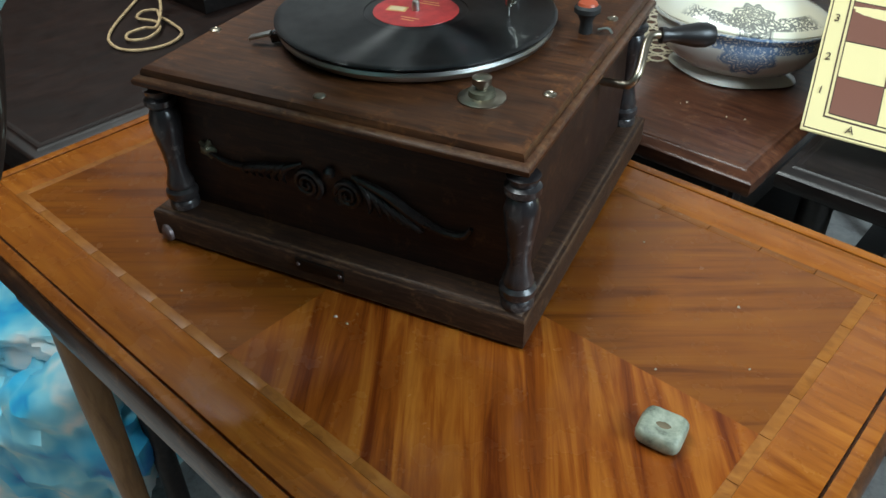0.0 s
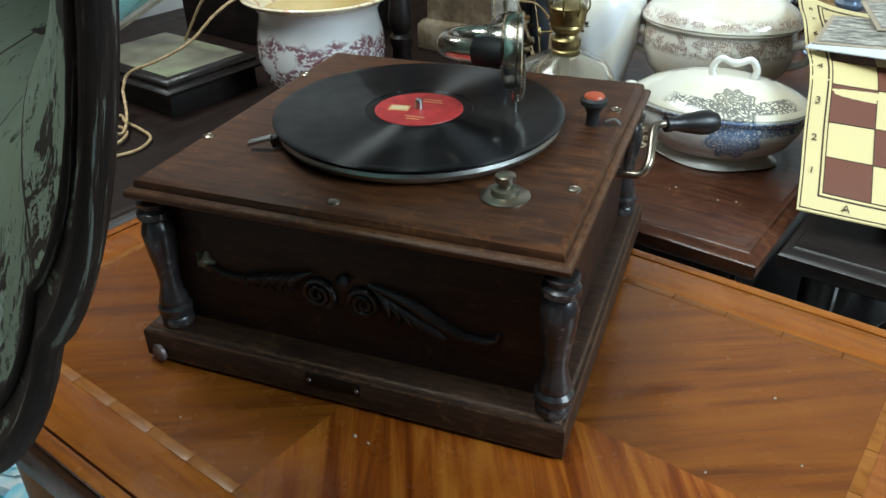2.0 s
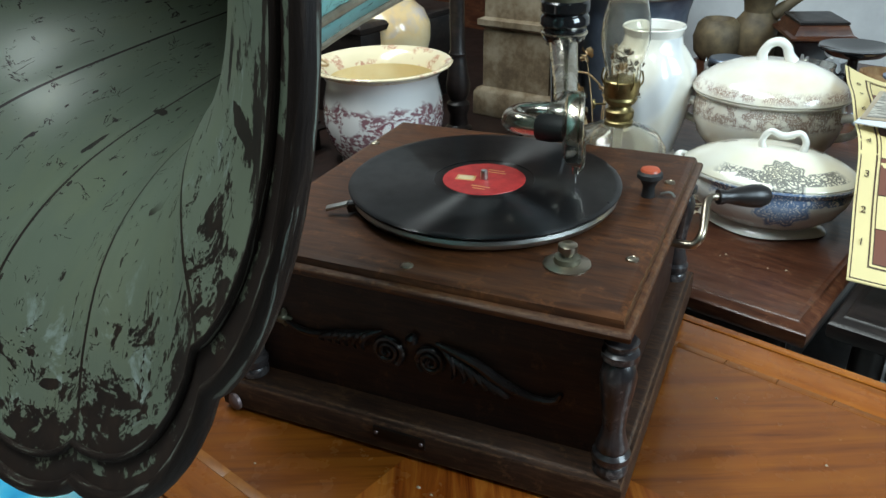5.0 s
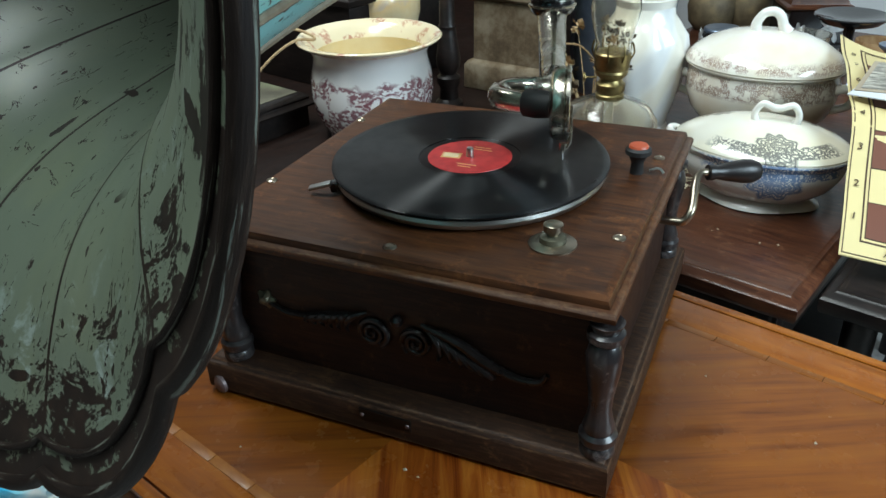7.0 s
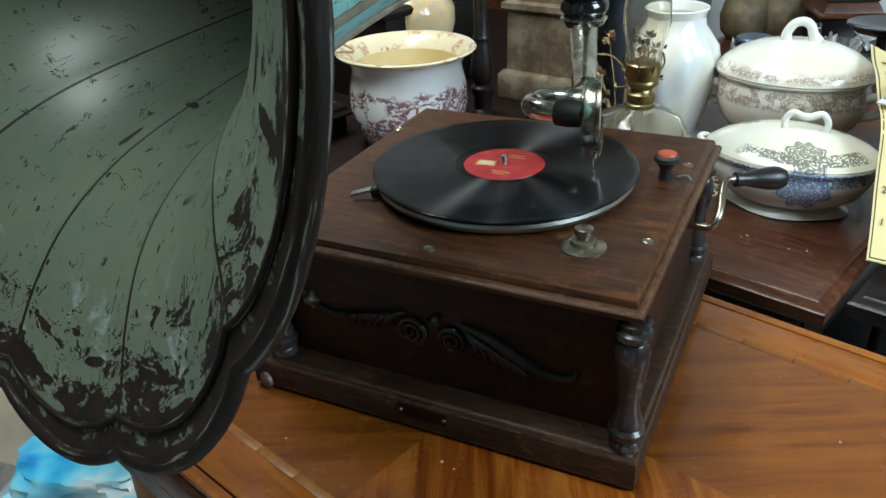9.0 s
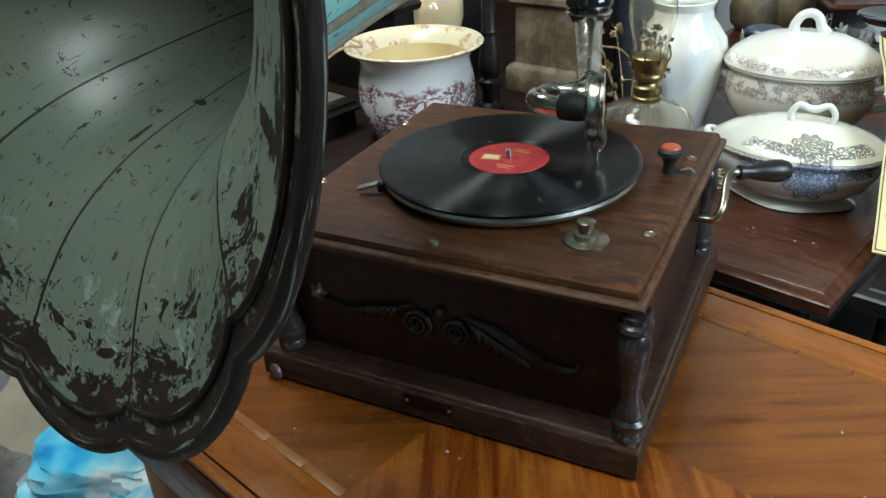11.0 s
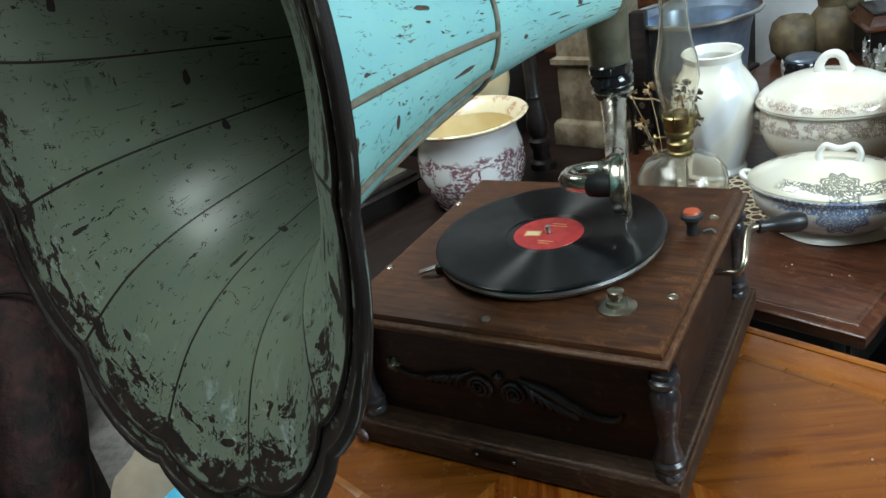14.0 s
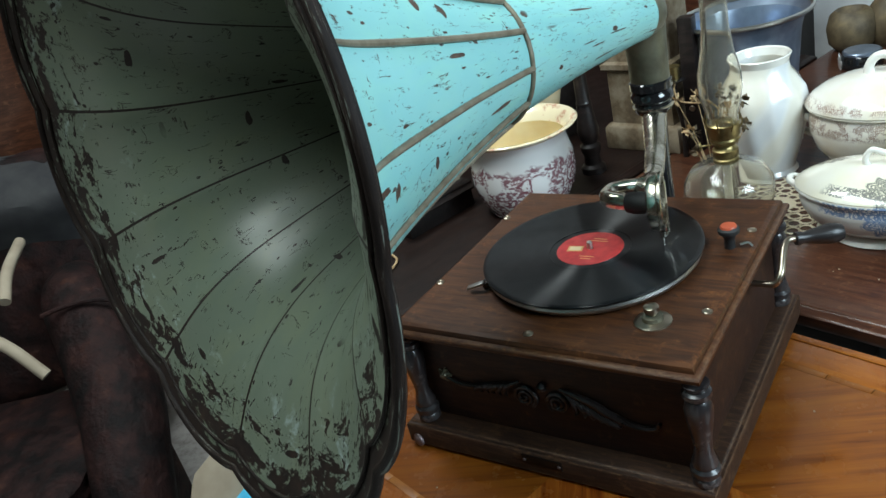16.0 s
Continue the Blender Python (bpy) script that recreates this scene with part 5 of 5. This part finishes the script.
def sheet(u, v, lift=0.0):
    """A place on the sheet: u to the side, v from its near edge up and back."""
    knee = 0.160
    slope = radians(34)
    if v < knee:
        run, rise = v * math.cos(slope), v * math.sin(slope)
    else:
        run, rise = knee * math.cos(slope), knee * math.sin(slope)
        steps, left = 12, v - knee
        for k in range(steps):
            a = max(slope - (k + 0.5) / steps * left / 0.06 * slope, radians(2))
            run += left / steps * math.cos(a)
            rise += left / steps * math.sin(a)
    curl = 0.018 * math.exp(-u / 0.03) * max(0, (v - 0.16) / 0.2) + 0.003 * math.sin(v * 45) * math.exp(-u / 0.05)
    sag = -0.010 * math.sin(min(u / 0.42, 1) * math.pi) * (1 if v < knee else 0.5)
    return P0 + U_DIR * (u - 0.010 * max(0, v - 0.16) / 0.2 * math.exp(-u / 0.02)) + V_DIR * run + Vector((0, 0, rise + curl + sag + lift))


def patch(u0, v0, u1, v1, lift, thick, n=4):
    bm = bmesh.new()
    top = [[bm.verts.new(sheet(u0 + (u1 - u0) * i / n, v0 + (v1 - v0) * j / n, lift)) for i in range(n + 1)] for j in range(n + 1)]
    low = [[bm.verts.new(v.co - Vector((0, 0, thick))) for v in row] for row in top]
    for j in range(n):
        for i in range(n):
            bm.faces.new((top[j][i], top[j][i + 1], top[j + 1][i + 1], top[j + 1][i]))
            bm.faces.new((low[j][i], low[j + 1][i], low[j + 1][i + 1], low[j][i + 1]))
    for i in range(n):
        bm.faces.new((top[0][i + 1], top[0][i], low[0][i], low[0][i + 1]))
        bm.faces.new((top[n][i], top[n][i + 1], low[n][i + 1], low[n][i]))
        bm.faces.new((top[i][0], top[i + 1][0], low[i + 1][0], low[i][0]))
        bm.faces.new((top[i + 1][n], top[i][n], low[i][n], low[i + 1][n]))
    bmesh.ops.recalc_face_normals(bm, faces=bm.faces)
    return bm


chess = thing("chess_sheet", pose(0, 0, 0), "brown and cream chess sheet curled over books", "chess board")
EDGE = 0.024
FULL = EDGE * 2 + SQ * 8
part("sheet", patch(0, 0, FULL, FULL, 0, 0.0015, 40), M["board_cream"], chess, "cream sheet with bamboo-like border")
for u0, v0, u1, v1 in ((0.019, 0.0185, FULL - 0.019, 0.0205), (0.019, FULL - 0.0205, FULL - 0.019, FULL - 0.0185), (0.019, 0.019, 0.0208, FULL - 0.019), (FULL - 0.0208, 0.019, FULL - 0.019, FULL - 0.019), (0.0025, 0.0022, FULL - 0.0025, 0.0034), (0.0022, 0.002, 0.0034, FULL - 0.002)):
    part("border_line", patch(u0, v0, u1, v1, 0.0004, 0.0004, 24), M["board_line"], chess)
for i in range(8):
    for j in range(8):
        if (i + j) % 2 == 0:
            part("square", patch(EDGE + i * SQ, EDGE + j * SQ, EDGE + (i + 1) * SQ, EDGE + (j + 1) * SQ, 0.0005, 0.0005, 4), M["board_brown"], chess)
for i in range(9):
    part("grid_line", patch(EDGE + i * SQ - 0.0005, EDGE, EDGE + i * SQ + 0.0005, EDGE + 8 * SQ, 0.0007, 0.0006, 24), M["board_line"], chess)
    part("grid_line", patch(EDGE, EDGE + i * SQ - 0.0005, EDGE + 8 * SQ, EDGE + i * SQ + 0.0005, 0.0007, 0.0006, 24), M["board_line"], chess)


def letter(text, u, v, size):
    data = bpy.data.curves.new("letter", "FONT")
    data.body, data.size, data.align_x, data.align_y, data.extrude = text, size, "CENTER", "CENTER", 0.0001
    data.materials.append(M["board_line"])
    ob = new("letter", data)
    c, r, b = sheet(u, v), sheet(u + 0.004, v), sheet(u, v + 0.004)
    x = (r - c).normalized()
    z = x.cross(b - c).normalized()
    y = z.cross(x)
    m = Matrix((x, y, z)).transposed().to_4x4()
    m.translation = c + z * 0.0016
    ob.matrix_basis = m
    ob.parent = chess
    return ob


for k in range(8):
    letter(str(k + 1), 0.0105, EDGE + (k + 0.5) * SQ, 0.013)
    letter("ABCDEFGH"[k], EDGE + (k + 0.5) * SQ, 0.0105, 0.013)

prints = []
for k, (u, v, w, d, turn, mat, label) in enumerate(((0.085, 0.225, 0.17, 0.075, -24, "paper", "pale blue-white paper slip on the chess sheet"), (0.085, 0.265, 0.15, 0.10, -14, "photo", "old grey printed photograph with a pale border"), (0.130, 0.275, 0.15, 0.10, -34, "photo", "old grey printed photograph with a pale border"), (0.165, 0.25, 0.14, 0.095, -48, "photo", "old brownish printed photograph with a pale border"), (0.14, 0.33, 0.15, 0.10, 8, "photo", "old grey printed photograph with a pale border"))):
    z = sheet(0.14, 0.30).z + 0.020 + 0.004 * k
    c = sheet(u, v)
    pr = thing("photograph" if mat == "photo" else "paper_slip", pose(c.x, c.y, z, 6, -3, turn), label, "photograph" if mat == "photo" else "paper", "loose prints on the chess sheet")
    part("card", boxed((-w / 2, -d / 2, -0.0008), (w / 2, d / 2, 0.0008), 0.0003), M["paper"] if mat == "paper" else M["card"], pr)
    if mat == "photo":
        part("picture", boxed((-w / 2 + 0.006, -d / 2 + 0.006, 0.0008), (w / 2 - 0.006, d / 2 - 0.006, 0.0012)), M["photo"], pr)

# ---- back row on the right ----
casket = thing("casket", pose(0.443, 1.441, 0, 0, 0, 18), "black wooden casket with moulded brown lid and silver filigree ornaments", "casket")
part("casket_body", moulding((-0.055, -0.066, 0.055, 0.066), [(-0.004, 0.0), (-0.004, 0.008), (0.0, 0.012), (0.0, 0.076), (-0.003, 0.080)]), M["black_gloss"], casket, "glossy black body")
lid = part("casket_lid", moulding((-0.067, -0.078, 0.067, 0.078), [(0.003, 0.080), (0, 0.082), (0, 0.087), (0.004, 0.089), (0.008, 0.090), (0.017, 0.108), (0.019, 0.110)]), M["dark_table"], casket, "slanted dark brown lid")
part("lid_top", moulding((-0.050, -0.061, 0.050, 0.061), [(0.003, 0.110), (0, 0.112), (0, 0.116), (0.006, 0.118), (0.012, 0.118)]), M["black_wood"], lid)
for x, y, z, turn, size in ((-0.0555, -0.032, 0.034, -90, 1.0), (0.030, -0.0665, 0.044, 0, 1.25), (-0.034, -0.0665, 0.030, 0, 0.8)):
    part("ornament", lathe([(r * size, h) for r, h in ((0.019, 0), (0.019, 0.001), (0.014, 0.003), (0.009, 0.002), (0.006, 0.005), (0, 0.006))], 48, 0.8, 1.15, ripple=lambda a, i: 1 + 0.38 * math.cos(7 * a + i) * (i < 4)), M["silver"], casket, "silver filigree ornament", at=pose(x, y, z, 90, 0, turn))
jug2 = thing("brown_jug", pose(0.322, 1.520, 0) @ Matrix.Scale(0.86, 4), "old brown metal jug with a flared mouth", "jug")
part("jug_body", lathe([(0.05, 0), (0.06, 0.02), (0.066, 0.06), (0.055, 0.10), (0.036, 0.125), (0.040, 0.15), (0.056, 0.172), (0.053, 0.172), (0.034, 0.15), (0.03, 0.125), (0, 0.1)], 40), M["old_brown"], jug2)
part("jug_spout", tube([(0.04, 0, 0.12, 0.02), (0.075, 0, 0.15, 0.014), (0.105, 0.0, 0.172, 0.010)], 14, 6), M["old_brown"], jug2)
low_pot = thing("round_brown_pot", pose(0.243, 1.490, 0) @ Matrix.Scale(0.86, 4), "low round brown earthen pot", "pot")
part("pot_body", lathe([(0.04, 0), (0.058, 0.02), (0.064, 0.06), (0.055, 0.095), (0.04, 0.108), (0.036, 0.104), (0.0, 0.05)], 36), M["old_brown"], low_pot)
tin = thing("round_box", pose(0.283, 1.355, 0), "low round black box with silver ornament and grey lid", "box")
part("box_wall", lathe([(0.040, 0), (0.043, 0.003), (0.043, 0.026), (0.040, 0.030), (0.0, 0.030)], 40), M["black_gloss"], tin)
part("box_lid", lathe([(0.0385, 0.030), (0.039, 0.034), (0.036, 0.037), (0, 0.038)], 40), M["enamel"], tin, "grey metal lid")
part("ornament", lathe([(0.015, 0), (0.015, 0.001), (0.010, 0.003), (0.005, 0.004), (0, 0.005)], 40, 0.8, 1.1, ripple=lambda a, i: 1 + 0.38 * math.cos(6 * a + i) * (i < 3)), M["silver"], tin, "silver filigree ornament", at=pose(-0.0405, -0.0165, 0.017, 90, 0, -67))
glassb = thing("glass_bowl", pose(0.450, 1.150, 0), "small greenish glass bowl", "bowl")
part("bowl", lathe([(0.022, 0), (0.024, 0.004), (0.012, 0.012), (0.012, 0.03), (0.034, 0.055), (0.040, 0.085), (0.038, 0.085), (0.031, 0.056), (0, 0.036)], 36), M["glass"], glassb)
pan = thing("black_dish", pose(0.520, 1.250, 0), "shallow black dish raised on a foot", "dish")
part("dish_bowl", lathe([(0.030, 0), (0.032, 0.004), (0.010, 0.012), (0.010, 0.075), (0.05, 0.086), (0.068, 0.100), (0.066, 0.102), (0.03, 0.094), (0, 0.09)], 40), M["black_gloss"], pan)
cup = thing("wooden_cup", pose(0.565, 1.180, 0, 0, 0, 0), "plain pale wooden cup", "cup")
part("cup_body", lathe([(0.026, 0), (0.031, 0.003), (0.036, 0.07), (0.035, 0.074), (0.031, 0.072), (0.028, 0.012), (0, 0.010)], 32), M["wood_cup"], cup)
cstick = thing("pewter_candlestick", pose(0.585, 1.065, 0), "grey pewter candlestick on a wide base", "candlestick")
part("stick_body", lathe([(0.046, 0), (0.047, 0.004), (0.036, 0.012), (0.018, 0.024), (0.011, 0.05), (0.012, 0.08), (0.026, 0.092), (0.026, 0.096), (0.013, 0.098), (0.013, 0.118), (0.010, 0.118), (0, 0.1)], 40), M["enamel"], cstick)
part("stick_ring", tube([(0.04, 0, 0.006, 0.003), (0.06, 0.004, 0.012, 0.003), (0.066, 0, 0.024, 0.003), (0.054, -0.002, 0.030, 0.003), (0.03, 0, 0.016, 0.003)], 8, 6), M["enamel"], cstick, at=pose(0, 0, 0, 0, 0, 200))
cup2 = thing("wooden_cup", pose(0.665, 1.150, 0), "plain pale wooden cup", "cup")
part("cup_body", lathe([(0.030, 0), (0.034, 0.003), (0.040, 0.08), (0.039, 0.084), (0.034, 0.082), (0.030, 0.012), (0, 0.010)], 32), M["wood_cup"], cup2)

# ---- floor things ----
for bx, by in ((0.690, 0.555), (0.772, 0.530)):
    mug = thing("white_mug", pose(bx, by, -0.315), "white enamel mug turned upside down on the lower board", "mug")
    part("mug_wall", lathe([(0.040, 0), (0.042, 0.002), (0.041, 0.005), (0.0385, 0.020), (0.038, 0.095), (0.035, 0.112), (0.029, 0.120), (0.025, 0.121), (0.0, 0.119)], 40), M["white_china"], mug)
    part("mug_handle", tube([(0.037, 0, 0.03, 0.004), (0.060, 0, 0.035, 0.004), (0.064, 0, 0.06, 0.004), (0.060, 0, 0.085, 0.004), (0.037, 0, 0.09, 0.004)], 10, 5), M["white_china"], mug, at=pose(0, 0, 0, 0, 0, 70))


def crumpled(size, seed, rough=0.16, cuts=14):
    bm = bmesh.new()
    bmesh.ops.create_cube(bm, size=1)
    bmesh.ops.subdivide_edges(bm, edges=bm.edges[:], cuts=cuts, use_grid_fill=True)
    for v in bm.verts:
        p = v.co * 2
        r = (abs(p.x) ** 4 + abs(p.y) ** 4 + abs(p.z) ** 4) ** 0.25
        p = p / max(r, 1e-4)
        k = noise.noise(p * 1.3 + Vector((seed, 0, 0))) * rough * 2 + abs(noise.noise(p * 3.7 + Vector((0, seed, 0)))) * rough * 1.3
        p *= 1 - k
        v.co = Vector((p.x * size[0] / 2, p.y * size[1] / 2, max((p.z + 1) * size[2] / 2, 0)))
    return bm


bag = thing("plastic_bag", pose(-0.46, 0.12, FLOOR, 0, 0, 14), "crumpled bright blue plastic shopping bag on the floor", "bag")
part("bag_skin", crumpled((0.34, 0.30, 0.38), 3.0), M["bag_blue"], bag)
part("bag_mouth", crumpled((0.24, 0.20, 0.09), 8.0, 0.14), M["bag_blue"], bag, "crumpled pale blue bag mouth", at=pose(-0.03, 0.02, 0.325))
bag2 = thing("paper_bag", pose(-0.645, 0.20, FLOOR, 0, 0, 24), "crumpled white and orange carrier bag on the floor", "bag")
part("bag_skin", crumpled((0.28, 0.26, 0.25), 5.0), M["bag_white"], bag2)
part("bag_band", crumpled((0.16, 0.14, 0.05), 12.0, 0.25), M["bag_orange"], bag2, "orange printed patch", at=pose(0.06, -0.06, 0.20))
cardp = thing("torn_cardboard", look((-0.585, 0.115, -0.365), (-0.585 - 1.11, 0.115 + 0.60, -0.365 - 0.95)) @ pose(0, 0, 0, 0, 0, -48), "torn piece of tan cardboard leaning in a bag", "cardboard")
bm = bmesh.new()
rng = random.Random(9)
rimv = []
for k in range(36):
    a = 2 * math.pi * k / 36
    r = 1 / max(abs(math.cos(a)) / 0.125, abs(math.sin(a)) / 0.066) * rng.uniform(0.88, 1.0)
    rimv.append((r * math.cos(a), r * math.sin(a)))
top = [bm.verts.new((x, y, 0.003)) for x, y in rimv]
low = [bm.verts.new((x, y, 0.0)) for x, y in rimv]
bm.faces.new(top)
bm.faces.new(low[::-1])
for k in range(36):
    bm.faces.new((top[k], low[k], low[(k + 1) % 36], top[(k + 1) % 36]))
bmesh.ops.recalc_face_normals(bm, faces=bm.faces)
part("card_sheet", bm, M["card"], cardp, "", False)

# leather armchair in the dark corner
chair = thing("leather_armchair", pose(0, 0, 0), "worn dark brown leather armchair with pale bent rails", "armchair")
part("chair_seat", crumpled((0.62, 0.60, 0.10), 2.0, 0.05), M["leather"], chair, "creased leather seat cushion", at=pose(-1.30, -0.10, -0.43, 0, 0, 30))
part("seat_box", boxed((-0.29, -0.28, 0), (0.29, 0.28, 0.30), 0.02), M["leather"], chair, at=pose(-1.30, -0.10, FLOOR + 0.02, 0, 0, 30))
part("chair_back", crumpled((0.66, 0.20, 0.66), 4.0, 0.06), M["leather"], chair, at=pose(-1.62, 0.28, FLOOR + 0.30, -8, 0, 52))
part("chair_arm", tube([(-1.40, 0.36, -0.12, 0.05), (-1.31, 0.29, -0.13, 0.085), (-1.19, 0.24, -0.20, 0.10), (-1.05, 0.15, -0.30, 0.095), (-0.93, 0.04, -0.42, 0.085), (-0.89, -0.02, -0.58, 0.075), (-0.89, -0.04, FLOOR, 0.075)], 22, 8), M["leather"], chair, "rubbed rolled leather arm")
part("arm_strap", tube([(-1.235, 0.16, -0.09, 0.006), (-1.19, 0.21, -0.085, 0.006), (-1.13, 0.27, -0.10, 0.006), (-1.09, 0.31, -0.16, 0.006)], 8, 6), M["leather"], chair, "raised leather piping")
for pts in (((-1.36, 0.02, -0.04), (-1.24, 0.06, -0.10), (-1.17, 0.085, -0.19)), ((-1.30, 0.13, -0.04), (-1.36, 0.19, 0.00), (-1.46, 0.29, 0.02))):
    part("arm_rail", tube([(*p, 0.014) for p in pts], 10, 6), M["card"], chair, "pale bent rail")
cush = thing("grey_cushion", pose(-1.66, 0.42, -0.10, 20, 10, 50), "dull grey cloth cushion on the armchair", "cushion")
part("cushion_body", crumpled((0.50, 0.24, 0.30), 14.0, 0.08), M["cloth_grey"], cush)
arm_b = thing("dark_wardrobe", pose(-1.85, 1.10, FLOOR, 0, 0, 40), "tall dark wooden wardrobe in the corner", "wardrobe")
part("wardrobe_body", boxed((-0.55, -0.25, 0.0), (0.55, 0.25, 1.95), 0.006), M["dark_table"], arm_b)
for s in (-1, 1):
    part("wardrobe_door", boxed((s * 0.27 - 0.25, -0.272, 0.10), (s * 0.27 + 0.25, -0.251, 1.85), 0.006), M["dark_table"], arm_b)
dark_backdrop = thing("dark_cupboard", tab(-0.91, 1.60, FLOOR), "large dark wooden cupboard behind the china", "cupboard")
part("cupboard_body", boxed((-0.62, -0.10, 0.0), (0.52, 0.20, 1.85), 0.006), M["black_wood"], dark_backdrop)
for s in (-0.335, 0.235):
    part("cupboard_door", boxed((s - 0.27, -0.118, 0.05), (s + 0.27, -0.101, 1.80), 0.006), M["dark_table"], dark_backdrop)

# ---- crumbs and small wear ----
crumbs = thing("crumbs", pose(0, 0, 0), "scattered pale crumbs and flakes on the tables", "crumbs", "", "stuff")
rng = random.Random(21)
bm = bmesh.new()
spots = [(0.355 + 0.12 * rng.random(), 0.43 + 0.06 * rng.random(), 0.0) for _ in range(4)] + [(0.406, 0.177, 0.0), (0.455, 0.02, 0.0), (0.20, -0.032, 0.0), (0.213, -0.036, 0.0), (0.06, -0.06, 0.0), (0.50, 0.12, 0.0), (0.52, 0.05, 0.0)]
for x, y, z in spots:
    c = Vector((x, y, z + 0.0008))
    a, r0 = rng.uniform(0, 6), rng.uniform(0.0008, 0.0022)
    ring = [bm.verts.new(c + Vector((math.cos(a + k * 1.26) * r0 * rng.uniform(0.5, 1.3), math.sin(a + k * 1.26) * r0 * rng.uniform(0.4, 1.0), -0.0008))) for k in range(5)]
    tip = bm.verts.new(c + Vector((0, 0, r0 * 0.6)))
    for k in range(5):
        bm.faces.new((ring[k], ring[(k + 1) % 5], tip))
part("flake", bm, M["card"], crumbs, "", False)
part("foot_cap", lathe([(0.0085, 0), (0.0085, 0.003), (0.006, 0.005), (0, 0.006)], 18), M["cap_dull"], gram, "dull round metal foot cap", at=pose(0.002, -0.0055, 0.0100, 90, 0, -20))
